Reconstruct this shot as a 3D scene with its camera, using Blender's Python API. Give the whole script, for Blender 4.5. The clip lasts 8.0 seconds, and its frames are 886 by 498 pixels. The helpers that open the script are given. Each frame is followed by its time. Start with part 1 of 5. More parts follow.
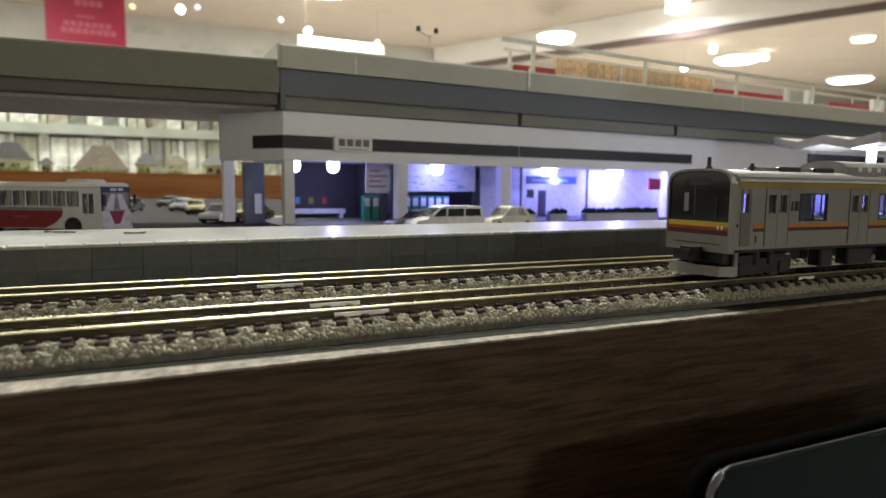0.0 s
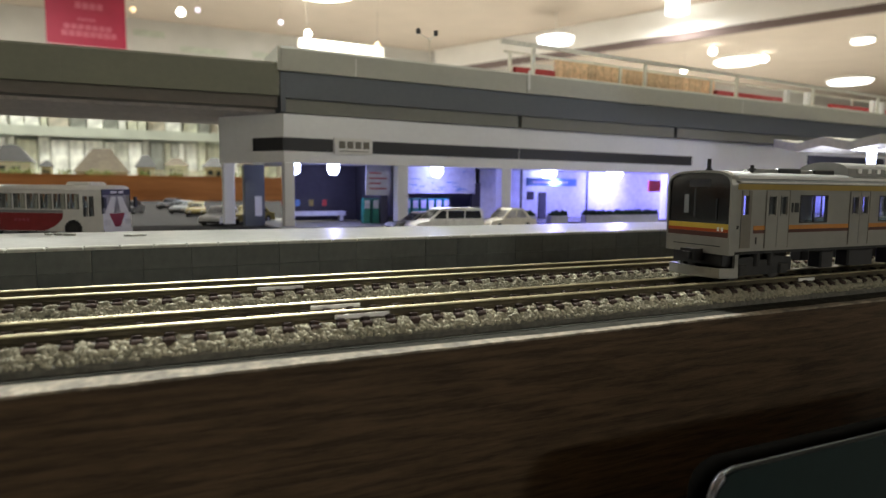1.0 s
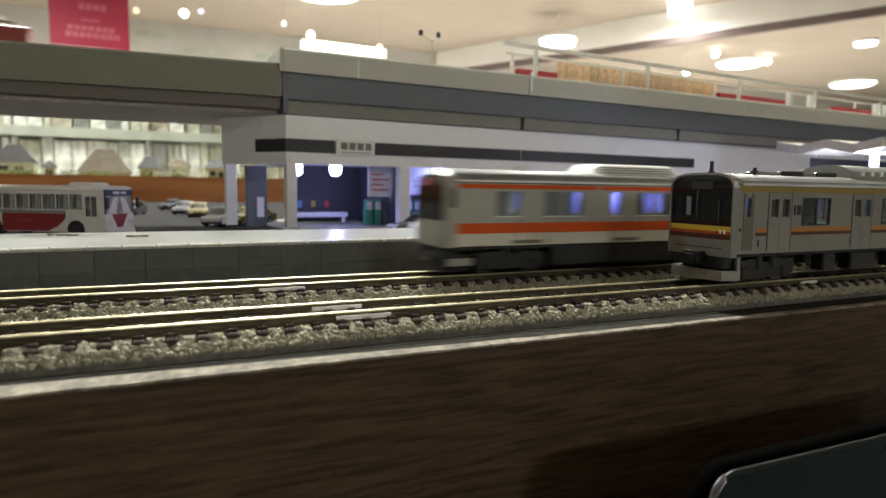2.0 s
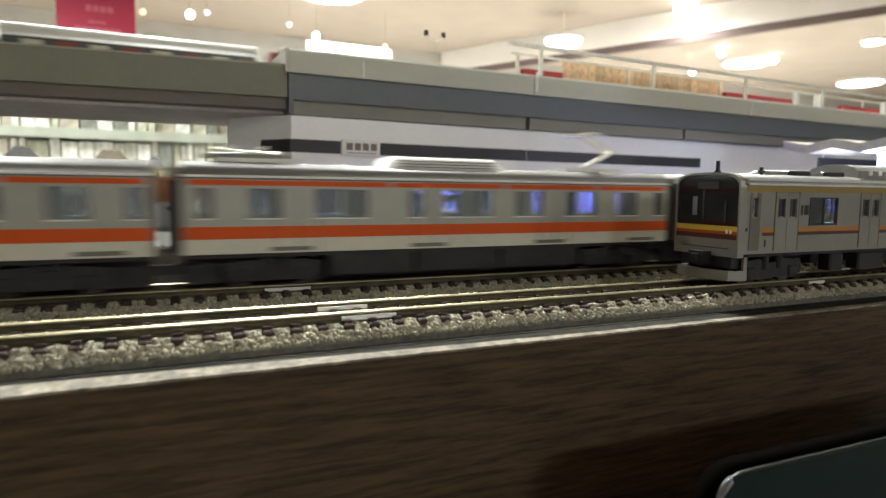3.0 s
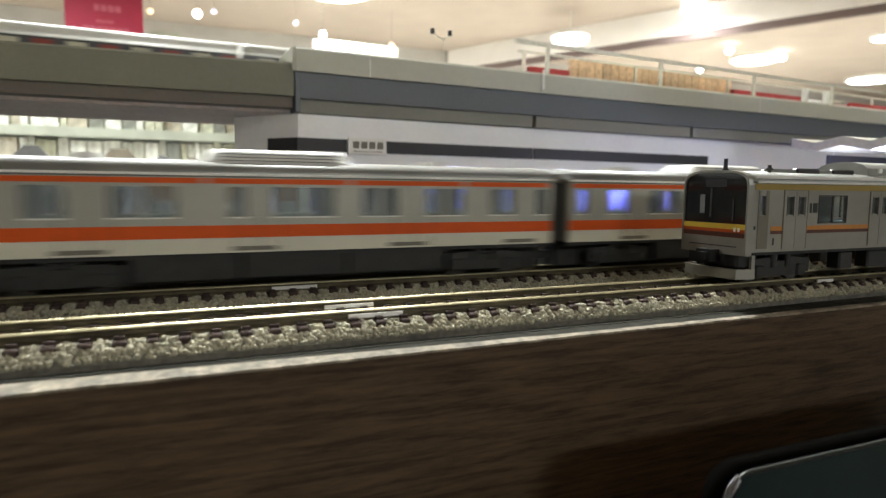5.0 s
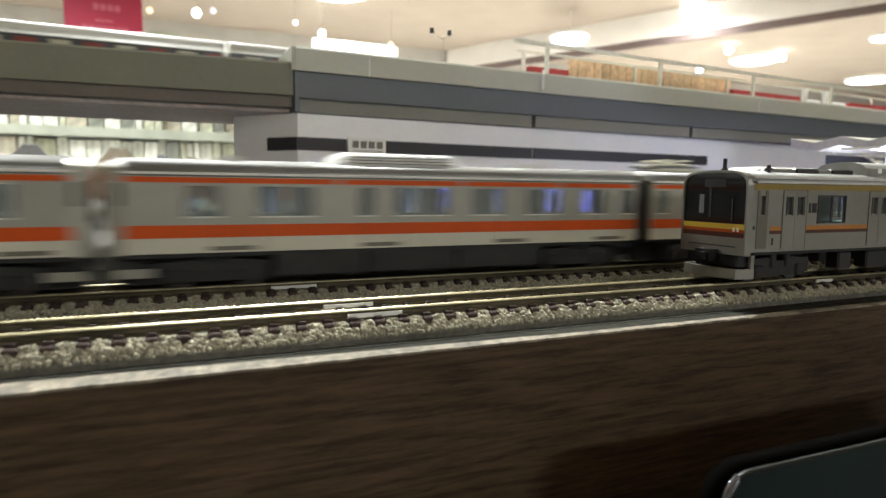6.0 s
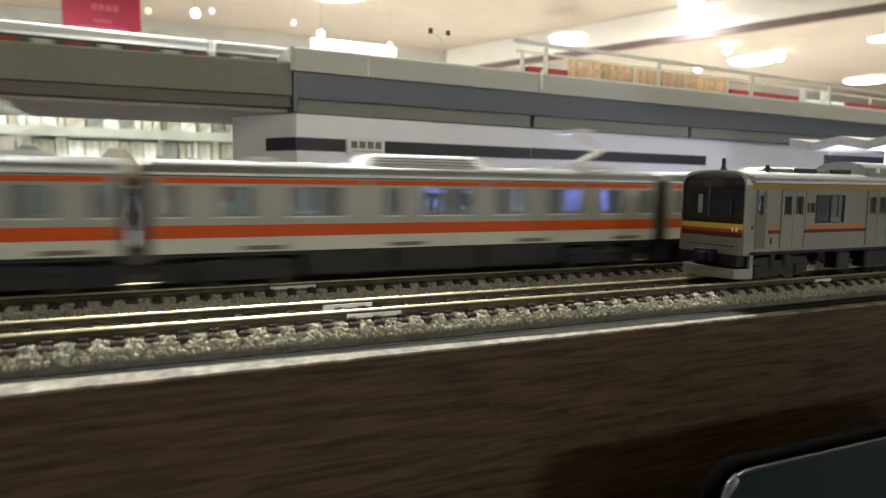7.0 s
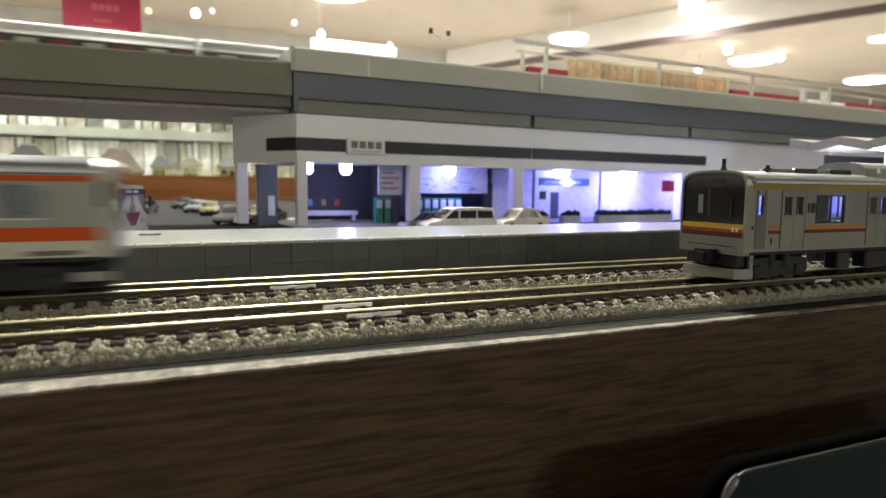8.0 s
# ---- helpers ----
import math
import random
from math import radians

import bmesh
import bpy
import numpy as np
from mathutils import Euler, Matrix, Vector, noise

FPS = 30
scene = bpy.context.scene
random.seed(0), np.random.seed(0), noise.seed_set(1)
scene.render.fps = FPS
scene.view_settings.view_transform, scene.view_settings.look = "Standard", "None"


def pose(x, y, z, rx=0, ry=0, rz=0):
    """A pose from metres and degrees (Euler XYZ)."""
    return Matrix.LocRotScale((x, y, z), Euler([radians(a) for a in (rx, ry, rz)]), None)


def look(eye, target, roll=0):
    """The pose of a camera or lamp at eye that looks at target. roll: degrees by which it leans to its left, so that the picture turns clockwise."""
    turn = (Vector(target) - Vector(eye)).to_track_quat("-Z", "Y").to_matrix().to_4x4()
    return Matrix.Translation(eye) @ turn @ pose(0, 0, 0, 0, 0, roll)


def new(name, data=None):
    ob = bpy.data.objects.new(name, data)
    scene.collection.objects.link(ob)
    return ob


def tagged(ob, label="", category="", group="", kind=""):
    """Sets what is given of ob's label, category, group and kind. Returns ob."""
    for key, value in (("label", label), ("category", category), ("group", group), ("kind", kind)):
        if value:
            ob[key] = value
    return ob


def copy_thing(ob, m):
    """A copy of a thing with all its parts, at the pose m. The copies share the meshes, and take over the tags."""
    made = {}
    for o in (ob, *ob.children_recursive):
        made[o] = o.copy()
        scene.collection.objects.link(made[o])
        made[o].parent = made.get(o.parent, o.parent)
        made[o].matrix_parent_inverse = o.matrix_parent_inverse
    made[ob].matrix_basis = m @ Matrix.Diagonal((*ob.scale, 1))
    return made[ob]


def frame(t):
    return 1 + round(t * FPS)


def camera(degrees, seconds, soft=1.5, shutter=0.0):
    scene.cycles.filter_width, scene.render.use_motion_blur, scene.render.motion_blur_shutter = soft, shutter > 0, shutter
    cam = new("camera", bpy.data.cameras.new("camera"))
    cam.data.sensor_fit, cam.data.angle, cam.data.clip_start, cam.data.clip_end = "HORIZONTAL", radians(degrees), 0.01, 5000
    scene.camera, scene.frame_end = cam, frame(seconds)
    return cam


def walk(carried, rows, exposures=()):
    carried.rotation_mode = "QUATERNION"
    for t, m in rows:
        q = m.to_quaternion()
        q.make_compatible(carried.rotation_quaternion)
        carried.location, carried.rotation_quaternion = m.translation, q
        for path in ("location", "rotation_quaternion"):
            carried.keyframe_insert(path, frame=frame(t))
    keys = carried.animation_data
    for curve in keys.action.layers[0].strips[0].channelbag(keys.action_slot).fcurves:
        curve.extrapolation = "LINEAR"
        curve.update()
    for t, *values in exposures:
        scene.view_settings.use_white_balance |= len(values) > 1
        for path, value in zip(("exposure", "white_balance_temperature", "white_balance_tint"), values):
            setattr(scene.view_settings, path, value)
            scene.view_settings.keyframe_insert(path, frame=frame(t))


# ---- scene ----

MM = 0.001
EYE = (0.0, 0.0, 0.0265)
cam = camera(72, 8.0, soft=1.4, shutter=0.5)
cam.data.dof.use_dof = True
cam.data.dof.focus_distance = 0.145
cam.data.dof.aperture_fstop = 26.0
walk(cam, [
    (0.0, pose(*EYE, 84.180, -0.629, -24.766)),
    (0.5, pose(*EYE, 84.289, -0.541, -24.771)),
    (1.0, pose(*EYE, 84.380, -0.547, -24.756)),
    (1.5, pose(*EYE, 84.470, -0.688, -24.697)),
    (3.0, pose(*EYE, 84.530, -0.636, -24.074)),
    (3.5, pose(*EYE, 84.460, -0.652, -23.693)),
    (4.0, pose(*EYE, 84.414, -0.598, -23.538)),
    (4.5, pose(*EYE, 84.389, -0.555, -23.470)),
    (6.0, pose(*EYE, 84.331, -0.626, -23.535)),
    (6.5, pose(*EYE, 84.347, -0.596, -23.608)),
    (7.0, pose(*EYE, 84.341, -0.564, -23.635)),
    (7.5, pose(*EYE, 84.354, -0.568, -23.647)),
    (8.0, pose(*EYE, 84.348, -0.596, -23.621)),
], exposures=[(0.0, 0.05, 6300, 5), (1.6, 0.05, 6300, 5), (2.8, 0.52, 6080, 5), (7.3, 0.52, 6080, 5), (8.0, 0.31, 6300, 5)])

# ---- light ----
world = bpy.data.worlds.new("shop_air")
world.use_nodes = True
world.node_tree.nodes["Background"].inputs["Color"].default_value = (1.0, 0.93, 0.84, 1)
world.node_tree.nodes["Background"].inputs["Strength"].default_value = 0.05
scene.world = world
CEIL = 1.93


def lamp(name, kind, at, watts, color, size=0.1, aim=None):
    data = bpy.data.lights.new(name, kind)
    data.energy, data.color = watts, color
    if kind == "AREA":
        data.shape, data.size = "DISK", size
    else:
        data.shadow_soft_size = size
    ob = new(name, data)
    ob.matrix_world = look(at, aim or (at[0], at[1], at[2] - 1))
    return ob


# ---- materials ----
def mat(name, color, rough=0.5, metal=0.0, vary=0.12, scale=400.0, bump=0.0, bscale=900.0, spread=0.0, spec=0.5, dirt=0.0, dscale=60.0):
    """Base colour with grain at two scales, fine relief, and a piece-by-piece spread."""
    m = bpy.data.materials.new(name)
    m.use_nodes = True
    nt = m.node_tree
    b = nt.nodes["Principled BSDF"]
    b.inputs["Roughness"].default_value = rough
    b.inputs["Metallic"].default_value = metal
    b.inputs["Specular IOR Level"].default_value = spec
    tc = nt.nodes.new("ShaderNodeTexCoord")
    n1 = nt.nodes.new("ShaderNodeTexNoise")
    n1.inputs["Scale"].default_value, n1.inputs["Detail"].default_value = scale, 5
    n2 = nt.nodes.new("ShaderNodeTexNoise")
    n2.inputs["Scale"].default_value, n2.inputs["Detail"].default_value = dscale, 3
    nt.links.new(tc.outputs["Object"], n1.inputs["Vector"])
    nt.links.new(tc.outputs["Object"], n2.inputs["Vector"])
    r1 = nt.nodes.new("ShaderNodeMapRange")
    r1.inputs["From Min"].default_value, r1.inputs["From Max"].default_value = 0.3, 0.7
    r1.inputs["To Min"].default_value, r1.inputs["To Max"].default_value = 1 - vary, 1 + vary
    nt.links.new(n1.outputs["Fac"], r1.inputs["Value"])
    r2 = nt.nodes.new("ShaderNodeMapRange")
    r2.inputs["From Min"].default_value, r2.inputs["From Max"].default_value = 0.35, 0.7
    r2.inputs["To Min"].default_value, r2.inputs["To Max"].default_value = 1 - max(dirt, vary * 0.6), 1 + vary * 0.4
    nt.links.new(n2.outputs["Fac"], r2.inputs["Value"])
    mul = nt.nodes.new("ShaderNodeMath")
    mul.operation = "MULTIPLY"
    nt.links.new(r1.outputs[0], mul.inputs[0])
    nt.links.new(r2.outputs[0], mul.inputs[1])
    last = mul.outputs[0]
    if spread:
        oi = nt.nodes.new("ShaderNodeObjectInfo")
        r3 = nt.nodes.new("ShaderNodeMapRange")
        r3.inputs["To Min"].default_value, r3.inputs["To Max"].default_value = 1 - spread, 1 + spread
        nt.links.new(oi.outputs["Random"], r3.inputs["Value"])
        gm = nt.nodes.new("ShaderNodeNewGeometry")
        r4 = nt.nodes.new("ShaderNodeMapRange")
        r4.inputs["To Min"].default_value, r4.inputs["To Max"].default_value = 1 - spread, 1 + spread
        nt.links.new(gm.outputs["Random Per Island"], r4.inputs["Value"])
        for o in (r3.outputs[0], r4.outputs[0]):
            mm = nt.nodes.new("ShaderNodeMath")
            mm.operation = "MULTIPLY"
            nt.links.new(last, mm.inputs[0])
            nt.links.new(o, mm.inputs[1])
            last = mm.outputs[0]
    mx = nt.nodes.new("ShaderNodeVectorMath")
    mx.operation = "SCALE"
    mx.inputs[0].default_value = color
    nt.links.new(last, mx.inputs["Scale"])
    nt.links.new(mx.outputs["Vector"], b.inputs["Base Color"])
    rr = nt.nodes.new("ShaderNodeMapRange")
    rr.inputs["To Min"].default_value, rr.inputs["To Max"].default_value = max(0.02, rough - 0.1), min(1, rough + 0.1)
    nt.links.new(n2.outputs["Fac"], rr.inputs["Value"])
    nt.links.new(rr.outputs[0], b.inputs["Roughness"])
    if bump:
        n3 = nt.nodes.new("ShaderNodeTexNoise")
        n3.inputs["Scale"].default_value, n3.inputs["Detail"].default_value = bscale, 4
        nt.links.new(tc.outputs["Object"], n3.inputs["Vector"])
        bp = nt.nodes.new("ShaderNodeBump")
        bp.inputs["Strength"].default_value, bp.inputs["Distance"].default_value = bump, 0.0003
        nt.links.new(n3.outputs["Fac"], bp.inputs["Height"])
        nt.links.new(bp.outputs["Normal"], b.inputs["Normal"])
    return m


def glow(name, color, strength):
    m = bpy.data.materials.new(name)
    m.use_nodes = True
    b = m.node_tree.nodes["Principled BSDF"]
    b.inputs["Base Color"].default_value = (*color, 1)
    b.inputs["Emission Color"].default_value = (*color, 1)
    b.inputs["Emission Strength"].default_value = strength
    return m


def pane_glass(name, tint, clear=0.75, rough=0.03, body=0.3):
    m = bpy.data.materials.new(name)
    m.use_nodes = True
    nt = m.node_tree
    b = nt.nodes["Principled BSDF"]
    b.inputs["Base Color"].default_value = (*[c * body for c in tint], 1)
    b.inputs["Roughness"].default_value = rough
    tr = nt.nodes.new("ShaderNodeBsdfTransparent")
    tr.inputs["Color"].default_value = (*tint, 1)
    mix = nt.nodes.new("ShaderNodeMixShader")
    mix.inputs["Fac"].default_value = clear
    nt.links.new(b.outputs[0], mix.inputs[1])
    nt.links.new(tr.outputs[0], mix.inputs[2])
    nt.links.new(mix.outputs[0], nt.nodes["Material Output"].inputs["Surface"])
    return m


def wood_mat(name, dark, light, rough, stretch=(6, 90, 90)):
    """Long-grained laminate: noise stretched along x, with pores."""
    m = bpy.data.materials.new(name)
    m.use_nodes = True
    nt = m.node_tree
    b = nt.nodes["Principled BSDF"]
    b.inputs["Roughness"].default_value = rough
    b.inputs["Specular IOR Level"].default_value = 0.25
    tc = nt.nodes.new("ShaderNodeTexCoord")
    mp = nt.nodes.new("ShaderNodeMapping")
    mp.inputs["Scale"].default_value = stretch
    nt.links.new(tc.outputs["Object"], mp.inputs["Vector"])
    n1 = nt.nodes.new("ShaderNodeTexNoise")
    n1.inputs["Scale"].default_value, n1.inputs["Detail"].default_value, n1.inputs["Distortion"].default_value = 2.2, 7, 0.6
    n2 = nt.nodes.new("ShaderNodeTexNoise")
    n2.inputs["Scale"].default_value, n2.inputs["Detail"].default_value = 14, 4
    nt.links.new(mp.outputs[0], n1.inputs["Vector"])
    nt.links.new(mp.outputs[0], n2.inputs["Vector"])
    add = nt.nodes.new("ShaderNodeMath")
    add.operation = "MULTIPLY_ADD"
    add.inputs[1].default_value = 0.45
    nt.links.new(n2.outputs["Fac"], add.inputs[0])
    nt.links.new(n1.outputs["Fac"], add.inputs[2])
    ramp = nt.nodes.new("ShaderNodeValToRGB")
    ramp.color_ramp.elements[0].position, ramp.color_ramp.elements[1].position = 0.54, 0.9
    ramp.color_ramp.elements[0].color, ramp.color_ramp.elements[1].color = (*dark, 1), (*light, 1)
    nt.links.new(add.outputs[0], ramp.inputs["Fac"])
    nt.links.new(ramp.outputs["Color"], b.inputs["Base Color"])
    bp = nt.nodes.new("ShaderNodeBump")
    bp.inputs["Strength"].default_value, bp.inputs["Distance"].default_value = 0.25, 0.0004
    nt.links.new(add.outputs[0], bp.inputs["Height"])
    nt.links.new(bp.outputs["Normal"], b.inputs["Normal"])
    return m


M = dict(
    rim_wood=wood_mat("dark_wood_laminate", (0.039, 0.024, 0.0125), (0.11, 0.071, 0.038), 0.6, (28, 400, 400)),
    back_wood=wood_mat("orange_wood_laminate", (0.4, 0.145, 0.04), (0.6, 0.25, 0.08), 0.4, (3, 40, 40)),
    rim_edge=mat("worn_board_edge", (0.26, 0.225, 0.17), 0.8, vary=0.35, scale=700, bump=0.8, dirt=0.5, dscale=180),
    # darkened so the strip before the ballast stands in for its foot shadow
    board=mat("layout_board", (0.035, 0.034, 0.029), 0.95, spec=0.05, vary=0.3, bump=0.6),
    ballast=mat("grey_ballast_bed", (0.15, 0.146, 0.122), 0.9, vary=0.25, scale=900, bump=0.8, bscale=1500),
    stone=mat("pale_ballast_stone", (0.335, 0.32, 0.245), 0.9, vary=0.2, scale=1500, spread=0.16, bump=0.2, spec=0.15),
    sleeper=mat("dark_brown_sleeper", (0.058, 0.04, 0.034), 0.75, spec=0.2, vary=0.25, scale=1500, spread=0.15),
    rail=mat("dull_brass_rail_web", (0.115, 0.095, 0.055), 0.4, 0.4, vary=0.3, scale=300, dirt=0.35),
    railhead=mat("polished_rail_head", (0.42, 0.38, 0.24), 0.45, 0.8, vary=0.15, scale=300, dirt=0.15),
    joiner=mat("bright_rail_joiner", (0.9, 0.88, 0.85), 0.3, 0.35, vary=0.08),
    slab=mat("grey_concrete_slab", (0.255, 0.255, 0.235), 0.35, vary=0.15, scale=300, bump=0.15, dirt=0.25),
    kerb=mat("pale_platform_edge", (0.42, 0.42, 0.37), 0.3, vary=0.15, spread=0.08, dirt=0.2),
    wallstone=mat("dark_grey_platform_block", (0.088, 0.094, 0.085), 0.55, vary=0.15, spread=0.1, bump=0.2),
    joint=mat("dark_joint", (0.07, 0.07, 0.066), 0.9),
    # asphalt darkened in colour to include the shade of the bridge
    road=mat("asphalt", (0.04, 0.038, 0.037), 0.95, spec=0.03, vary=0.25, scale=700, bump=0.4, dirt=0.2),
    station_white=mat("grey_white_plastic", (0.88, 0.88, 0.87), 0.5, vary=0.02, dirt=0.04, dscale=40),
    station_black=mat("black_band", (0.018, 0.018, 0.02), 0.5),
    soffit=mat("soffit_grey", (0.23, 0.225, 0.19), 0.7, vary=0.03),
    canopy=mat("warm_grey_canopy", (0.45, 0.43, 0.36), 0.55, vary=0.1, bump=0.2, dirt=0.12),
    # pale base colour imitates a whitish reflection on glass
    palescreen=mat("pale_reflection_tint", (0.42, 0.41, 0.42), 0.12, vary=0.35, scale=260, dirt=0.3, dscale=120),
    girder=mat("blue_grey_girder", (0.105, 0.117, 0.128), 0.45, vary=0.04, dirt=0.06, dscale=20),
    parapet=mat("olive_grey_concrete", (0.5, 0.5, 0.42), 0.6, vary=0.03, dirt=0.05, dscale=20),
    bridge=mat("olive_bridge_side", (0.2, 0.2, 0.145), 0.6, vary=0.04, dirt=0.06),
    brown_girder=mat("grey_brown_girder", (0.15, 0.13, 0.105), 0.6, vary=0.05, dirt=0.1, dscale=20),
    under=mat("brownish_underside", (0.66, 0.6, 0.56), 0.7),
    railing=mat("pale_cream_metal_railing", (0.76, 0.74, 0.63), 0.35, 0.15),
    plank=mat("tan_plank", (0.78, 0.55, 0.34), 0.6, vary=0.2, spread=0.15),
    red=mat("red_paint", (0.4, 0.03, 0.03), 0.45),
    maroon=mat("maroon_paint", (0.24, 0.04, 0.03), 0.4),
    silver=mat("stainless_grey_paint", (0.3, 0.295, 0.265), 0.36, 0.45, vary=0.04, dirt=0.08),
    silver_o=mat("light_grey_body_paint", (0.36, 0.355, 0.31), 0.36, 0.25, vary=0.04),
    cream=mat("cream_lower_body", (0.62, 0.6, 0.5), 0.4, vary=0.04),
    white=mat("white_plastic", (0.78, 0.77, 0.73), 0.35, vary=0.04),
    roofgrey=mat("grey_roof_paint", (0.24, 0.24, 0.225), 0.5, vary=0.1, dirt=0.15),
    rooflight=mat("pale_roof_paint", (0.7, 0.7, 0.68), 0.42, vary=0.06, dirt=0.1),
    roofwhite=mat("white_roof_paint", (0.8, 0.8, 0.77), 0.4, vary=0.05),
    orange=mat("orange_stripe", (0.62, 0.09, 0.008), 0.45, vary=0.05, spec=0.2),
    front_orange=mat("dark_orange_stripe", (0.36, 0.07, 0.015), 0.45, vary=0.05, spec=0.2),
    yellow=mat("yellow_stripe", (0.58, 0.4, 0.04), 0.4, vary=0.05),
    amber=mat("amber_stripe", (0.5, 0.2, 0.03), 0.4, vary=0.05),
    ochre=mat("ochre_stripe", (0.33, 0.23, 0.05), 0.4, vary=0.05),
    doorgrey=mat("dark_grey_door", (0.17, 0.155, 0.125), 0.45, 0.2, vary=0.06),
    brown=mat("brown_red_stripe", (0.075, 0.02, 0.012), 0.4, vary=0.05),
    black=mat("black_plastic", (0.014, 0.014, 0.015), 0.42),
    gear=mat("dark_underfloor_grey", (0.024, 0.0235, 0.022), 0.65, vary=0.3),
    steel=mat("dull_wheel_steel", (0.09, 0.085, 0.08), 0.45, 1.0),
    mask=mat("glossy_black_front", (0.012, 0.013, 0.014), 0.12),
    glass=pane_glass("train_window_glass", (0.93, 0.96, 0.97), 0.9),
    glass_milky=pane_glass("hazy_window_glass", (0.9, 0.95, 0.96), 0.72, 0.08, 0.36),
    glass_dark=pane_glass("tinted_glass", (0.3, 0.33, 0.34), 0.4),
    seat=mat("blue_green_seat", (0.16, 0.25, 0.27), 0.8),
    inside=mat("cream_interior", (0.55, 0.52, 0.42), 0.7),
    tyre=mat("black_rubber", (0.02, 0.02, 0.02), 0.8),
    busred=mat("bus_red", (0.27, 0.02, 0.025), 0.35),
    carwhite=mat("white_car_paint", (0.75, 0.74, 0.7), 0.25),
    carcream=mat("cream_car_paint", (0.72, 0.68, 0.55), 0.3),
    # silver and yellow car paints are darkened to imitate the bridge's shade
    carsilver=mat("silver_car_paint", (0.27, 0.28, 0.29), 0.32, 0.3),
    cardark=mat("dark_car_paint", (0.06, 0.06, 0.07), 0.3),
    taxi=mat("yellow_car_paint", (0.26, 0.2, 0.045), 0.3),
    leaf=mat("dark_green_leaf", (0.03, 0.07, 0.03), 0.8, vary=0.3, spread=0.3),
    grass=mat("grass_flock", (0.22, 0.24, 0.09), 0.95, vary=0.35, scale=300, bump=0.8),
    boxgreen=mat("vending_green", (0.02, 0.19, 0.13), 0.4),
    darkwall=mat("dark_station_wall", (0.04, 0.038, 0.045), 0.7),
    innerwall=mat("pale_station_wall", (0.55, 0.56, 0.6), 0.6),
    ceiling=mat("beige_ceiling_paint", (0.51, 0.43, 0.35), 0.9, vary=0.04, scale=3, dscale=1),
    wall=mat("cream_wall_paint", (0.58, 0.56, 0.52), 0.9, vary=0.05, scale=4, dscale=1),
    floor=mat("shop_floor", (0.45, 0.43, 0.39), 0.5, scale=20, dscale=2),
    beam=mat("white_beam_paint", (0.88, 0.85, 0.8), 0.8, vary=0.03, scale=5, dscale=1),
    poster=mat("crimson_poster", (0.25, 0.008, 0.032), 0.6, vary=0.05, scale=10, dscale=3),
    posterink=mat("pale_poster_print", (0.37, 0.08, 0.11), 0.6),
    shelf=mat("pale_green_shelf", (0.5, 0.53, 0.44), 0.6, scale=10, dscale=3),
    phone=mat("black_case", (0.0025, 0.0023, 0.002), 0.85, spec=0.0),
    screen=mat("dark_teal_glass", (0.012, 0.024, 0.023), 0.3, spec=0.25),
    trim=mat("grey_metal_trim", (0.03, 0.031, 0.028), 0.5, 0.3),
    chrome=mat("chrome_edge", (0.3, 0.31, 0.35), 0.22, 1.0),
    house_a=mat("tan_house_wall", (0.5, 0.4, 0.28), 0.8),
    house_b=mat("white_house_wall", (0.7, 0.68, 0.62), 0.8),
    tile_roof=mat("grey_tile_roof", (0.06, 0.058, 0.055), 0.7, vary=0.3),
    tan_roof=mat("thatched_roof", (0.17, 0.14, 0.1), 0.9, vary=0.3),
    led=glow("blue_white_led", (0.66, 0.7, 1.0), 9.0),
    ceil_lamp=glow("ceiling_lamp_diffuser", (1.0, 0.96, 0.9), 5.5),
    bulb=glow("spot_bulb", (1.0, 0.93, 0.82), 12.0),
    coolbulb=glow("cool_bulb", (0.72, 0.66, 0.8), 1.0),
    dimbulb=glow("dim_warm_bulb", (1.0, 0.72, 0.42), 1.1),
    lightbox=glow("shop_light_box", (1.0, 0.96, 0.86), 0.4),
    # dark colour stands in for the shade on the beam's underside
    beam_trim=mat("beam_shade_brown", (0.17, 0.125, 0.115), 0.8, vary=0.06, scale=5, dscale=1),
    poster_blue=mat("blue_sign", (0.12, 0.25, 0.5), 0.5),
)


# ---- mesh helpers, in millimetres ----
def box(bm, x0, x1, y0, y1, z0, z1):
    v = [bm.verts.new((x * MM, y * MM, z * MM)) for x, y, z in
         ((x0, y0, z0), (x1, y0, z0), (x1, y1, z0), (x0, y1, z0), (x0, y0, z1), (x1, y0, z1), (x1, y1, z1), (x0, y1, z1))]
    for q in ((3, 2, 1, 0), (4, 5, 6, 7), (0, 1, 5, 4), (1, 2, 6, 5), (2, 3, 7, 6), (3, 0, 4, 7)):
        bm.faces.new([v[i] for i in q])
    return v


def cbox(bm, x0, x1, y0, y1, z0, z1, c=0.4):
    """A box with its upright and upper edges chamfered."""
    c = min(c, (x1 - x0) / 3, (y1 - y0) / 3, (z1 - z0) / 3)
    rings = []
    for z, i in ((z0, 0), (z1 - c, 0), (z1, c)):
        pts = [(x0 + i + c, y0 + i), (x1 - i - c, y0 + i), (x1 - i, y0 + i + c), (x1 - i, y1 - i - c),
               (x1 - i - c, y1 - i), (x0 + i + c, y1 - i), (x0 + i, y1 - i - c), (x0 + i, y0 + i + c)]
        rings.append([bm.verts.new((x * MM, y * MM, z * MM)) for x, y in pts])
    bm.faces.new(rings[0][::-1])
    bm.faces.new(rings[-1])
    for a, b in zip(rings, rings[1:]):
        for i in range(8):
            bm.faces.new((a[i], a[(i + 1) % 8], b[(i + 1) % 8], b[i]))


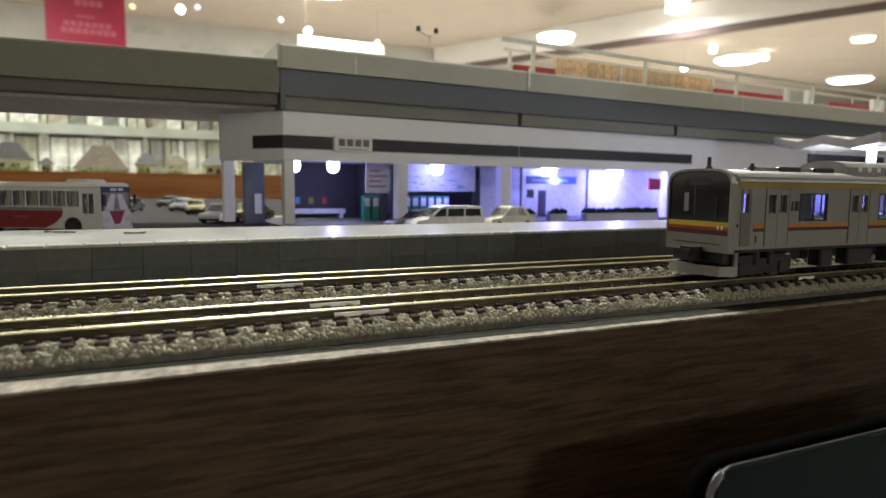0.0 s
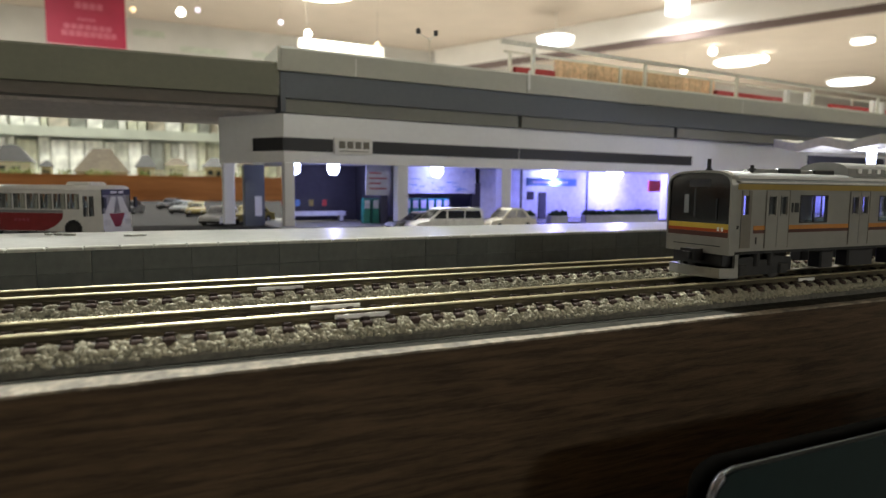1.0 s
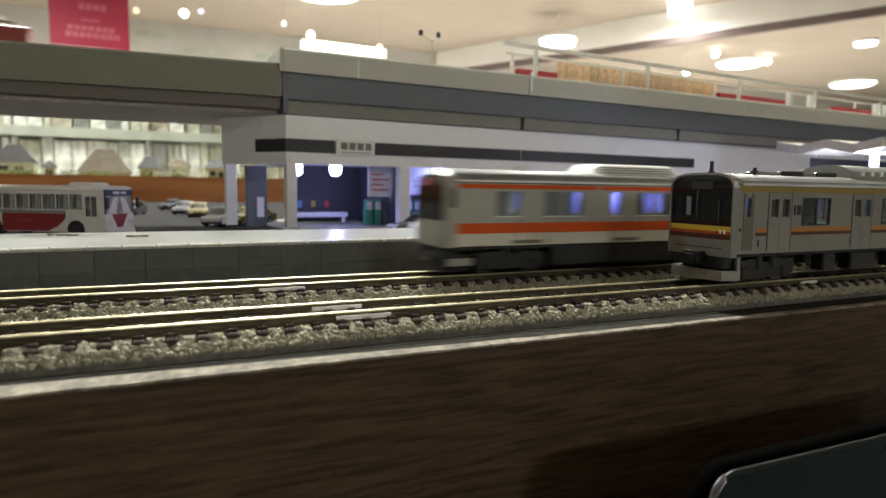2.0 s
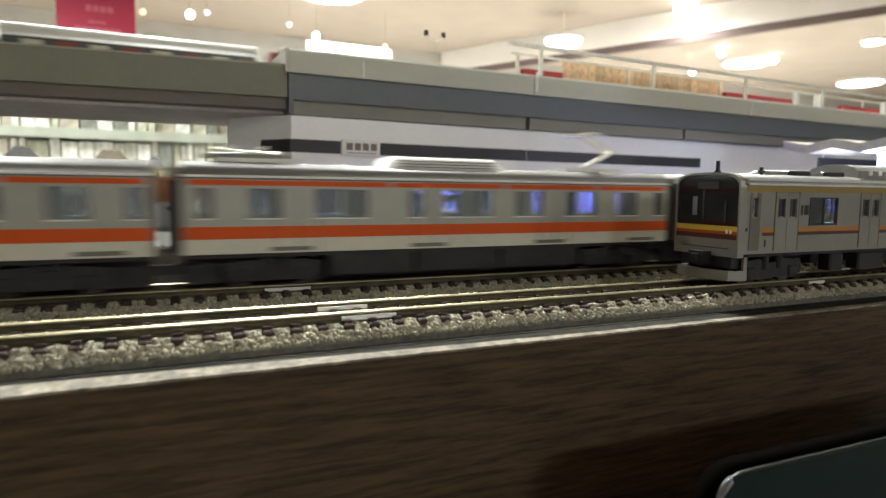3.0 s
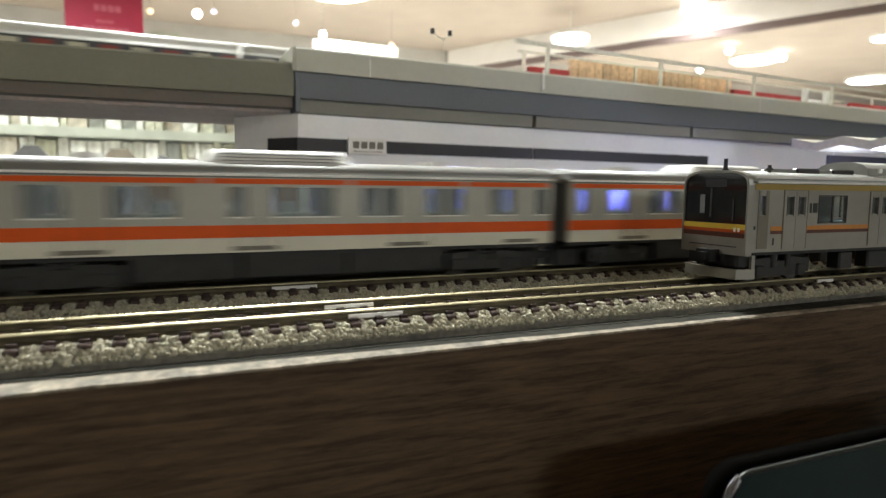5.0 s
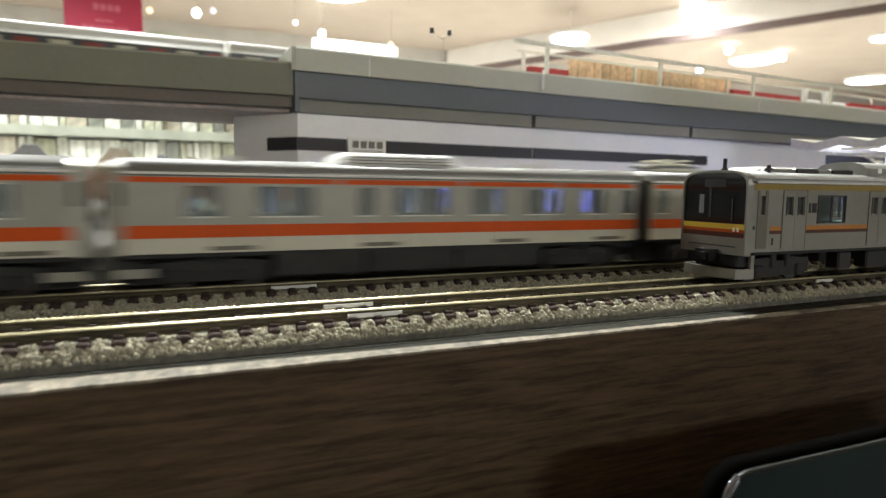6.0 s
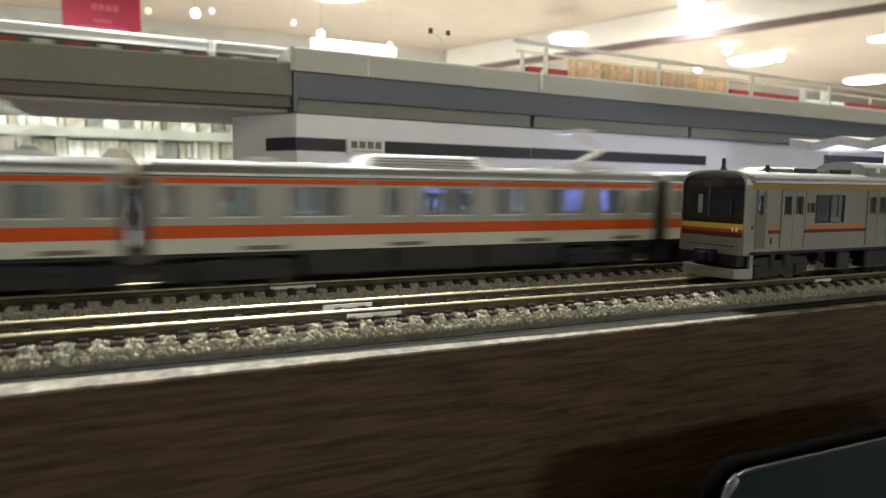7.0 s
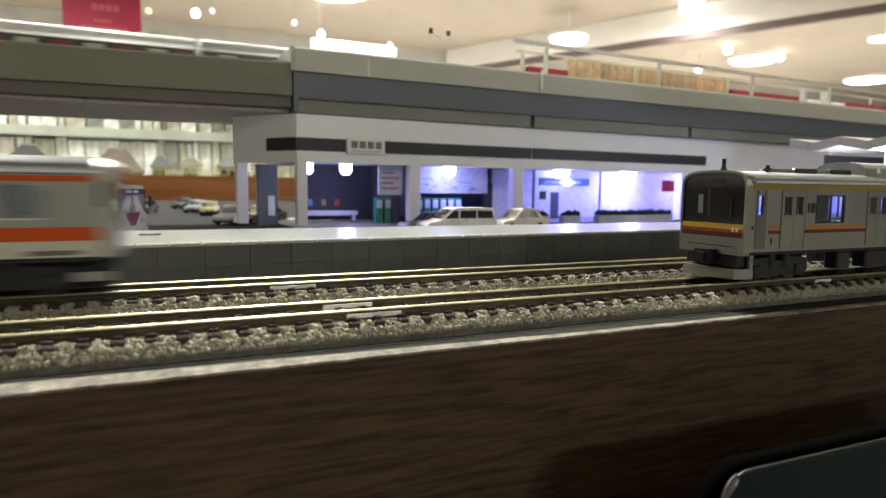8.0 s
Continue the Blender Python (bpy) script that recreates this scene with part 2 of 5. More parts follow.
def prism(bm, prof, axis, a, b):
    """A profile swept along x (profile y, z), y (profile x, z) or z (profile x, y)."""
    def put(p, s):
        if axis == "x":
            return (s * MM, p[0] * MM, p[1] * MM)
        if axis == "y":
            return (p[0] * MM, s * MM, p[1] * MM)
        return (p[0] * MM, p[1] * MM, s * MM)
    va = [bm.verts.new(put(p, a)) for p in prof]
    vb = [bm.verts.new(put(p, b)) for p in prof]
    bm.faces.new(va)
    bm.faces.new(vb[::-1])
    n = len(prof)
    for i in range(n):
        bm.faces.new((va[i], vb[i], vb[(i + 1) % n], va[(i + 1) % n]))


def cyl(bm, p0, p1, r, seg=10, r2=None):
    p0, p1 = Vector(p0) * MM, Vector(p1) * MM
    q = (p1 - p0).to_track_quat("Z", "Y")
    ra, rb = r * MM, (r if r2 is None else r2) * MM
    va, vb = [], []
    for i in range(seg):
        a = 2 * math.pi * i / seg
        va.append(bm.verts.new(p0 + q @ Vector((math.cos(a) * ra, math.sin(a) * ra, 0))))
        vb.append(bm.verts.new(p1 + q @ Vector((math.cos(a) * rb, math.sin(a) * rb, 0))))
    bm.faces.new(va[::-1])
    bm.faces.new(vb)
    for i in range(seg):
        bm.faces.new((va[i], va[(i + 1) % seg], vb[(i + 1) % seg], vb[i]))


def blob(bm, at, r, squash=1.0, jag=0.25, rnd=random):
    """A rough lump with six corners."""
    dirs = ((1, 0, 0), (0, 1, 0), (-1, 0, 0), (0, -1, 0), (0, 0, 1), (0, 0, -1))
    spin = rnd.random() * 6.28
    cs, sn = math.cos(spin), math.sin(spin)
    v = []
    for d in dirs:
        s = r * (1 + rnd.uniform(-jag, jag))
        x, y = d[0] * cs - d[1] * sn, d[0] * sn + d[1] * cs
        v.append(bm.verts.new(((at[0] + x * s) * MM, (at[1] + y * s) * MM, (at[2] + d[2] * s * squash) * MM)))
    for a, b in ((0, 1), (1, 2), (2, 3), (3, 0)):
        bm.faces.new((v[a], v[b], v[4]))
        bm.faces.new((v[b], v[a], v[5]))


def mesh_of(name, bm, material, smooth=False):
    bmesh.ops.recalc_face_normals(bm, faces=bm.faces)
    me = bpy.data.meshes.new(name)
    bm.to_mesh(me)
    bm.free()
    me.materials.append(material)
    if smooth:
        for p in me.polygons:
            p.use_smooth = True
    return me


def part(name, bm, material, parent, label="", smooth=False):
    ob = new(name, mesh_of(name, bm, material, smooth))
    ob.parent = parent
    if label:
        ob["label"] = label
    return ob


def made(name, material, parent, *boxes, label=""):
    bm = bmesh.new()
    for b in boxes:
        box(bm, *b)
    return part(name, bm, material, parent, label)


def thing(name, label, category, at=(0, 0, 0), turn=0.0, group="", kind=""):
    e = new(name)
    e.empty_display_size = 0.01
    e.matrix_basis = pose(at[0] * MM, at[1] * MM, at[2] * MM, 0, 0, turn)
    return tagged(e, label, category, group, kind)


def solid(name, bm, material, label, category, at=(0, 0, 0), turn=0.0, group="", kind="", smooth=False):
    ob = new(name, mesh_of(name, bm, material, smooth))
    ob.matrix_basis = pose(at[0] * MM, at[1] * MM, at[2] * MM, 0, 0, turn)
    return tagged(ob, label, category, group, kind)


# ---- places, in millimetres from the board's top under the camera ----
RAIL = 5.4          # rail head
NEAR, FAR = 107.3, 142.2   # track centre lines
PLAT = 12.0         # platform top
ROAD = 7.0          # station road
X0, X1 = -2200.0, 2000.0


def build_room():
    bm = bmesh.new()
    box(bm, -5000, 17000, -9000, 8000, -820, -760)
    solid("floor", bm, M["floor"], "brown shop floor", "floor", kind="structure")
    bm = bmesh.new()
    box(bm, -5000, 17000, -9000, 8000, CEIL * 1000, CEIL * 1000 + 60)
    solid("ceiling", bm, M["ceiling"], "beige painted shop ceiling", "ceiling", kind="structure")
    for nm, b in (("wall_north", (-5000, 17000, 8000, 8100, -760, CEIL * 1000)), ("wall_south", (-5000, 17000, -9100, -9000, -760, CEIL * 1000)),
                  ("wall_west", (-5100, -5000, -9000, 8000, -760, CEIL * 1000)), ("wall_east", (17000, 17100, -9000, 8000, -760, CEIL * 1000))):
        bm = bmesh.new()
        box(bm, *b)
        solid(nm, bm, M["wall"], "cream painted shop wall", "wall", kind="structure")
    # bulkhead under the ceiling
    bm = bmesh.new()
    a, b = Vector((3482, 7900)), Vector((7286, 100))
    d = (b - a).normalized()
    n = Vector((d.y, -d.x))
    pts = [a + n * 0, b + n * 0, b - n * 300, a - n * 300]
    prism(bm, [(p.x, p.y) for p in pts], "z", 1660, CEIL * 1000 - 2)
    solid("ceiling_beam", bm, M["beam"], "white painted beam under the ceiling", "beam", kind="structure")
    # added dark strip that imitates the shaded underside of the beam
    bm = bmesh.new()
    pts = [a - n * 4, b - n * 4, b - n * 60, a - n * 60]
    prism(bm, [(p.x, p.y) for p in pts], "z", 1588, 1659)
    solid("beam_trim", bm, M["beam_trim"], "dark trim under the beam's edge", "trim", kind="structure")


def ceiling_lamps():
    # the last four are invented fixtures out of view, for the fill lights
    for x, y, r in ((7600, 6400, 310), (10600, 6670, 330), (7900, 4850, 125), (1450, 5900, 360), (300, 1350, 160), (-900, 2600, 200), (-1900, 5200, 300), (5000, -5200, 500), (1200, -5400, 500)):
        t = thing("ceiling_lamp", "round glowing white ceiling lamp", "ceiling lamp", (x, y, CEIL * 1000), group="ceiling lamps")
        bm = bmesh.new()
        cyl(bm, (0, 0, -34), (0, 0, 0), r * 1.06, 32)
        part("housing", bm, M["beam"], t)
        bm = bmesh.new()
        cyl(bm, (0, 0, -60), (0, 0, -34.5), r * 0.9, 32, r)
        part("diffuser", bm, M["ceil_lamp"], t, "glowing diffuser")
    t = thing("pendant_lamp", "round glowing white lamp hung from the ceiling", "ceiling lamp", (3911, 5626, 1650), group="ceiling lamps")
    bm = bmesh.new()
    cyl(bm, (0, 0, -46), (0, 0, 0), 180, 32, 195)
    part("diffuser", bm, M["ceil_lamp"], t, "glowing diffuser")
    bm = bmesh.new()
    cyl(bm, (0, 0, 12), (0, 0, CEIL * 1000 - 1650), 6, 8)
    part("stem", bm, M["beam"], t)
    bm = bmesh.new()
    cyl(bm, (0, 0, 0.5), (0, 0, 11.5), 205, 32, 190)
    part("shade", bm, M["beam"], t, "white flat shade")
    t = thing("box_lamp", "glowing white box lamp under the ceiling", "ceiling lamp", (4700, 4700, CEIL * 1000))
    made("diffuser", M["ceil_lamp"], t, (-75, 75, -75, 75, -155, -12), label="glowing white box")
    made("plate", M["beam"], t, (-100, 100, -100, 100, -11, 0))
    # small spot bulbs hung below the ceiling
    for x, y, z, r, m in ((231, 6500, 1678, 48, "bulb"), (-179, 6500, 1652, 32, "dimbulb"), (1440, 6500, 1614, 45, "bulb"), (382, 6500, 1718, 32, "coolbulb"),
                          (1165, 6500, 1695, 32, "coolbulb"), (2195, 6500, 1579, 36, "dimbulb"), (6600, 5950, 1845, 60, "bulb"), (7580, 5950, 1845, 60, "bulb"), (6673, 6500, 1702, 50, "bulb")):
        t = thing("spotlight", "small glowing spotlight hung from the ceiling", "spotlight", (x, y, z), group="spotlights")
        bm = bmesh.new()
        bmesh.ops.create_uvsphere(bm, u_segments=16, v_segments=10, radius=r * 0.8 * MM)
        part("bulb", bm, M[m], t, "glowing bulb", True)
        bm = bmesh.new()
        cyl(bm, (0, 0, r * 0.8), (0, 0, CEIL * 1000 - z), 1.2, 6)
        part("stem", bm, M["gear"], t)


def build_layout():
    """The board and its rims."""
    bm = bmesh.new()
    box(bm, X0, X1, 96.5, 900, -40, 0)
    solid("layout_board", bm, M["board"], "dark grey layout board under the tracks", "board", kind="structure")
    rim = thing("rim", "dark wood laminate front rim of the layout", "rim", kind="structure")
    made("front_panel", M["rim_wood"], rim, (X0, X1, 90.9, 96.4, -759.5, -0.42), label="dark wood-grain laminate panel")
    # the worn top edge, wavy along its chipped front
    bm = bmesh.new()
    rows = []
    for i in range(0, 901):
        x = -150 + i * 0.7
        y = 90.6 + 0.35 * noise.noise((x * 0.12, 3, 0)) + 0.16 * noise.noise((x * 0.6, 8, 0))
        back = 95.6 - 3.2 * min(1, max(0, (x + 20) / 90)) + 0.3 * noise.noise((x * 0.1, 1, 5))
        z = 0.12 * noise.noise((x * 0.4, 0, 2))
        rows.append([bm.verts.new(Vector(p) * MM) for p in ((x, y + 0.15, -0.44), (x, y + 0.3, -0.08 + z * 0.6), (x, back, 0.05), (x, back + 0.1, -0.41))])
    for a, b in zip(rows, rows[1:]):
        for k in range(3):
            bm.faces.new((a[k], b[k], b[k + 1], a[k + 1]))
    part("worn_edge", bm, M["rim_edge"], rim, "pale worn and chipped top edge")
    made("far_edge", M["rim_edge"], rim, (X0, -150, 90.7, 95.5, -0.41, 0), (480, X1, 90.9, 92, -0.41, 0))
    # dark colour here imitates the shadow along the ballast foot
    made("ledge", M["board"], rim, (X0, X1, 91.6, 96.45, -0.40, -0.1))
    b = thing("back_panel", "orange-brown wooden panel behind the station road", "panel", kind="structure")
    made("panel", M["back_wood"], b, (X0, 330, 900, 912, -60, 40.5))


def grain(steps):
    """Points and triangles of a unit ball."""
    bm = bmesh.new()
    bmesh.ops.create_icosphere(bm, subdivisions=steps, radius=1.0)
    bm.verts.index_update()
    out = np.array([v.co[:] for v in bm.verts]), np.array([[v.index for v in f.verts] for f in bm.faces])
    bm.free()
    return out


def build_track(yc, name, label):
    t = thing(name, label, "railway track", (0, yc, 0), group="tracks", kind="structure")
    prof = [(-9.2, 0), (-9.2, 0.9), (-6.6, 3.1), (6.6, 3.1), (9.2, 0.9), (9.2, 0)]
    bm = bmesh.new()
    prism(bm, prof, "x", X0, X1)
    part("ballast_bed", bm, M["ballast"], t)
    rail_prof = [(-0.75, 3.5), (-0.75, 3.8), (-0.2, 4.05), (-0.2, 4.6), (-0.36, 4.92), (0.36, 4.92), (0.2, 4.6), (0.2, 4.05), (0.75, 3.8), (0.75, 3.5)]
    head_prof = [(-0.44, 4.93), (-0.47, 5.06), (-0.42, 5.2), (-0.2, 5.33), (0.0, 5.4), (0.2, 5.36), (0.42, 5.2), (0.47, 5.06), (0.44, 4.93)]
    for s in (-4.8, 4.8):
        bm = bmesh.new()
        prism(bm, [(p[0] + s, p[1]) for p in rail_prof], "x", X0, X1)
        rl = part("rail", bm, M["rail"], t, "dull brass rail")
        bm = bmesh.new()
        prism(bm, [(p[0] + s, p[1]) for p in head_prof], "x", X0, X1)
        part("rail_head", bm, M["railhead"], rl, "polished rail head")
    # sleepers with rail chairs
    bm = bmesh.new()
    cbox(bm, -0.95, 0.95, -7.5, 7.5, 2.4, 3.55, 0.25)
    for s in (-4.8, 4.8):
        for o in (-1.15, 1.15):
            cbox(bm, -0.75, 0.75, s + o - 0.5, s + o + 0.5, 3.55, 4.15, 0.15)
    me = mesh_of("sleeper", bm, M["sleeper"])
    for i in range(110):
        o = new("sleeper", me)
        o.parent = t
        o.location = ((-58 + 4.5 * i) * MM, 0, 0)
    bm = bmesh.new()
    for x0, n in ((-62, 70), (441.5, 60)):
        for i in range(n):
            x = x0 - 4.5 * i if x0 < 0 else x0 + 4.5 * i
            box(bm, x - 1.1, x + 1.1, -7.4, 7.4, 2.6, 3.55)
    far = part("far_sleepers", bm, M["sleeper"], t)
    far["kind"] = "stuff"
    # loose stones in the bed: rounded grains
    rnd = random.Random(int(yc))
    fine, coarse = grain(2), grain(1)
    verts, faces, count = [], [], 0
    x = -70.0
    while x < 330:
        dens = 38 if x < 180 else 22
        base, tris = fine if x < 150 else coarse
        for k in range(dens):
            y = rnd.choice((rnd.uniform(-8.8, -5.5), rnd.uniform(-8.8, -5.5), rnd.uniform(-8.8, 4.6)))
            xx = x + rnd.uniform(0, 1)
            z = 3.1 if abs(y) < 6.6 else 3.1 - (abs(y) - 6.6) * 0.85
            on_sleeper = abs(((xx + 58 + 2.25) % 4.5) - 2.25) < 1.3
            if on_sleeper and abs(y) < 7.3:
                continue
            if abs(abs(y) - 4.8) < 0.9:
                continue
            r = rnd.uniform(0.34, 0.58) * (0.75 if abs(y) > 8.0 else 1)
            turn = Euler((rnd.uniform(0, 6), rnd.uniform(0, 6), rnd.uniform(0, 6))).to_matrix()
            shape = np.array([rnd.uniform(0.75, 1.25) for _ in range(3)]) * r
            lump = 1 + 0.1 * np.sin(base @ np.array([rnd.uniform(2, 5) for _ in range(3)]) + rnd.uniform(0, 6))
            p = (base * lump[:, None] * shape) @ np.array(turn).T + np.array((xx, y, z + rnd.uniform(-0.25, 0.2)))
            verts.append(p)
            faces.append(tris + count)
            count += len(base)
        x += 1.0
    me = bpy.data.meshes.new("stones")
    me.from_pydata((np.concatenate(verts) * MM).tolist(), [], np.concatenate(faces).tolist())
    me.materials.append(M["stone"])
    me.polygons.foreach_set("use_smooth", [True] * len(me.polygons))
    st = new("stones", me)
    st.parent = t
    st["label"] = "pale loose ballast stones"
    st["kind"] = "stuff"
    return t


def build_platform():
    t = thing("platform", "grey station platform with block-faced edge", "platform", (-28, 165, 0), 3.0, kind="structure")
    bm = bmesh.new()
    prism(bm, [(-160, 3.0), (700, 3.0), (700, 53 - 36), (-160, 53 + 10)], "z", 0, PLAT)
    part("slab", bm, M["slab"], t, "smooth grey slab top")
    made("joint_backing", M["joint"], t, (-160, 700, 2.2, 2.98, 0, PLAT - 0.8))
    # two courses of facing blocks and a pale coping
    for z0, z1, y0 in ((0, 5.95, 0.3), (6.0, 11.2, 0.24)):
        bm = bmesh.new()
        cbox(bm, 0.03, 11.03, y0, 2.2, z0, z1, 0.07)
        block = mesh_of("block", bm, M["wallstone"])
        for i in range(-13, 33):
            o = new("block", block)
            o.parent = t
            o.location = ((1.5 + i * 11.06) * MM, 0, 0)
    bm = bmesh.new()
    cbox(bm, 0.06, 7.51, -0.25, 2.95, 11.25, PLAT + 0.12, 0.3)
    cop = mesh_of("coping", bm, M["kerb"])
    for i in range(-20, 49):
        o = new("coping", cop)
        o.parent = t
        o.location = ((3.5 + i * 7.57) * MM, 0, 0)
    made("far_face", M["wallstone"], t, (374, 700, 0.4, 2.19, 0, 11.9))
    # flakes lying on the slab
    for x, y, r in ((-47, 222, 2.6), (-44, 220, 1.8), (-27, 212, 3.4), (-50, 223, 1.4)):
        bm = bmesh.new()
        rnd = random.Random(int(x))
        pts = [(math.cos(a) * r * rnd.uniform(0.5, 1), math.sin(a) * r * 0.5 * rnd.uniform(0.5, 1)) for a in [k * 0.7 for k in range(9)]]
        prism(bm, pts, "z", 0, 0.6)
        solid("paint_flake", bm, M["kerb"], "loose pale flake lying on the platform", "flake", (x + 20, y - 14, PLAT + 0.01), group="flakes")
    bm = bmesh.new()
    box(bm, X0, X1, 214, 899, 0.2, ROAD)
    solid("road", bm, M["road"], "dark asphalt station road", "road", kind="structure")


# ---- station under the viaduct ----
ST = (51.5, 285.0, 0.0)
ST_TURN = 2.9


def build_station():
    t = thing("station_building", "grey-white model station building with black band", "building", ST, ST_TURN)
    h0, h1 = 37.9, 59.9
    made("front_wall", M["station_white"], t, (0, 760, 0, 3, h0, h1), label="plain grey-white upper wall")
    sx, sy = math.cos(math.radians(125.8)), math.sin(math.radians(125.8))
    def along(d, out):
        return (sx * d - sy * out, sy * d + sx * out)
    bm = bmesh.new()
    prism(bm, [along(0.02, 0), along(40, 0), along(40, -3), along(2.2, -3)], "z", h0, h1)
    part("side_wall", bm, M["station_white"], t, "plain chamfered side wall")
    bm = bmesh.new()
    prism(bm, [along(40.02, 0), (5, 190), (8, 190), along(40.02, -3)], "z", h0, h1)
    part("rear_side_wall", bm, M["station_white"], t)
    made("back_wall", M["innerwall"], t, (45, 760, 90, 93, ROAD, h1 - 0.1))
    made("ceiling_panel", M["innerwall"], t, (3.01, 760, 3.01, 89.9, h0 + 1, h0 + 2.5))
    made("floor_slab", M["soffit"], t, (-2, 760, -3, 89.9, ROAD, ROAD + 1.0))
    # black band in three lengths with the name board between
    for x0, x1 in ((0.0, 23.0), (43.0, 128.6), (129.4, 265.4)):
        made("band", M["station_black"], t, (x0 - (0.6 if x0 == 0 else 0), x1, -0.6, -0.005, 43.3, 49.2))
    bm = bmesh.new()
    prism(bm, [along(0.3, 0.6), along(18, 0.6), along(18, 0.005), along(0.3, 0.005)], "z", 43.3, 49.2)
    part("side_band", bm, M["station_black"], t)
    # name board with unreadable signs
    sign = made("name_board", M["white"], t, (23.5, 42.5, -1.2, -0.02, 42.6, 50.0), label="white name board with dark characters")
    for i in range(4):
        x = 25.6 + i * 4.05
        made("writing", M["doorgrey"], sign, (x, x + 3.1, -1.35, -1.21, 45.2, 48.5))
    made("writing", M["doorgrey"], sign, (26.0, 40.6, -1.35, -1.21, 43.7, 44.1))
    # pillars
    for x0, x1, y0, y1 in ((0, 4.8, 0.1, 5), (56.5, 62.2, 0.1, 6), (118.2, 124.6, 0.1, 6), (245, 251, 0.1, 6), (310, 316, 0.1, 6), (-22.6, -17.4, 27.5, 32.5)):
        bm = bmesh.new()
        cbox(bm, x0, x1, y0, y1, ROAD + 1.6 if y0 < 50 else ROAD, h0 - 0.01, 0.3)
        part("pillar", bm, M["station_white"], t)
    bm = bmesh.new()
    cbox(bm, -11.5, -1.5, 36, 42, ROAD, h0 - 0.01, 0.3)
    part("inner_pillar", bm, M["girder"], t, "dark grey pillar")
    made("notice", M["white"], t, (-6.6, -3.2, 35.3, 35.95, ROAD + 5, ROAD + 15), label="small white notice on the pillar")
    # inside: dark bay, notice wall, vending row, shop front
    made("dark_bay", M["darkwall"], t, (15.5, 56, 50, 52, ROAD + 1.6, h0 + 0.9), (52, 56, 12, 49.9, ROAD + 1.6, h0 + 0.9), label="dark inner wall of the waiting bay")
    made("counter", M["innerwall"], t, (9, 42, 38, 44, ROAD + 4.6, ROAD + 7), (10, 12, 39, 43, ROAD + 1.6, ROAD + 4.59), (39, 41, 39, 43, ROAD + 1.6, ROAD + 4.59), label="pale counter")
    for i, m in enumerate(("red", "poster_blue", "taxi", "red")):
        made("leaflet", M[m], t, (10 + i * 7.5, 12.4 + i * 7.5, 49.6, 49.95, ROAD + 9.5, ROAD + 13))
    bd = made("notice_board", M["innerwall"], t, (43, 56.4, 9, 9.9, 23, h0 + 0.5), label="pale notice board with lines of writing")
    for k in range(4):
        made("writing", M["posterink"], bd, (44.5, 54 - k % 2 * 3, 8.85, 8.98, 26 + k * 2.6, 26.8 + k * 2.6))
    bd = made("ticket_board", M["innerwall"], t, (65, 112, 18, 19, 24.0, h0 + 0.6), label="large pale route board")
    rnd = random.Random(9)
    for k in range(24):
        x, z = rnd.uniform(67, 104), rnd.uniform(25.5, 36)
        made("writing", M["poster_blue"], bd, (x, x + rnd.uniform(2, 6), 17.85, 17.98, z, z + 0.35))
    for i in range(9):
        x = 43.5 + i * 4.7 + (8.5 if i > 2 else 0)
        bm = bmesh.new()
        cbox(bm, x, x + 3.9, 14, 18, ROAD + 1.6, 21.4, 0.3)
        vm = part("vending_machine", bm, M["boxgreen"], t, "green vending machine")
        made("display", M["innerwall"], vm, (x + 0.5, x + 3.4, 13.8, 13.98, 16.2, 20.4))
    # flat dark panel; its colour stands in for the dimness inside the doorway
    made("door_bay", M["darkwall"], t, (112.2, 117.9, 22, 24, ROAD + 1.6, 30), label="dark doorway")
    made("shop_wall", M["innerwall"], t, (124.7, 759, 34, 36, ROAD + 1.6, h0 + 0.8), label="white shop wall lit by lamps")
    for x in (138, 187, 262):
        made("mullion", M["girder"], t, (x, x + 0.9, 10, 11, ROAD + 1.6, h0 + 0.8))
    sb = made("shop_sign", M["poster_blue"], t, (150, 187, 20, 22, 29, 33.6), label="blue shop sign board")
    made("sign_line", M["innerwall"], sb, (153, 180, 19.8, 19.98, 30.6, 31.8))
    made("sign_panel", M["darkwall"], t, (150, 154.5, 20, 21, 20.5, 25.5))
    made("shop_door", M["darkwall"], t, (168, 174, 33.5, 33.98, ROAD + 1.6, 25), label="grey shop door")
    made("red_sign", M["red"], t, (243, 257, 14, 15, 26, 33.5), label="red hanging shop sign")
    # glowing lamps under the ceiling
    for x, y, w in ((7.2, 8, 2.3), (25.7, 8, 3.0), (83.5, 10, 3.4), (170, 26, 4.6), (222, 24, 5.2)):
        bm = bmesh.new()
        low = h0 - 5.4 + w
        rings = [(w * math.sin(q * math.pi / 10), low - w * math.cos(q * math.pi / 10)) for q in range(1, 6)] + [(w, h0 + 0.95)]
        loops = [[bm.verts.new(((x + r * math.cos(k * math.pi / 8)) * MM, (y + r * math.sin(k * math.pi / 8)) * MM, z * MM)) for k in range(16)] for r, z in rings]
        bm.faces.new(loops[0])
        bm.faces.new(loops[-1])
        for ra, rb in zip(loops, loops[1:]):
            for k in range(16):
                bm.faces.new((ra[k], ra[(k + 1) % 16], rb[(k + 1) % 16], rb[k]))
        part("station_lamp", bm, M["led"], t, "glowing blue-white lamp")
    c, s = math.cos(math.radians(ST_TURN)), math.sin(math.radians(ST_TURN))
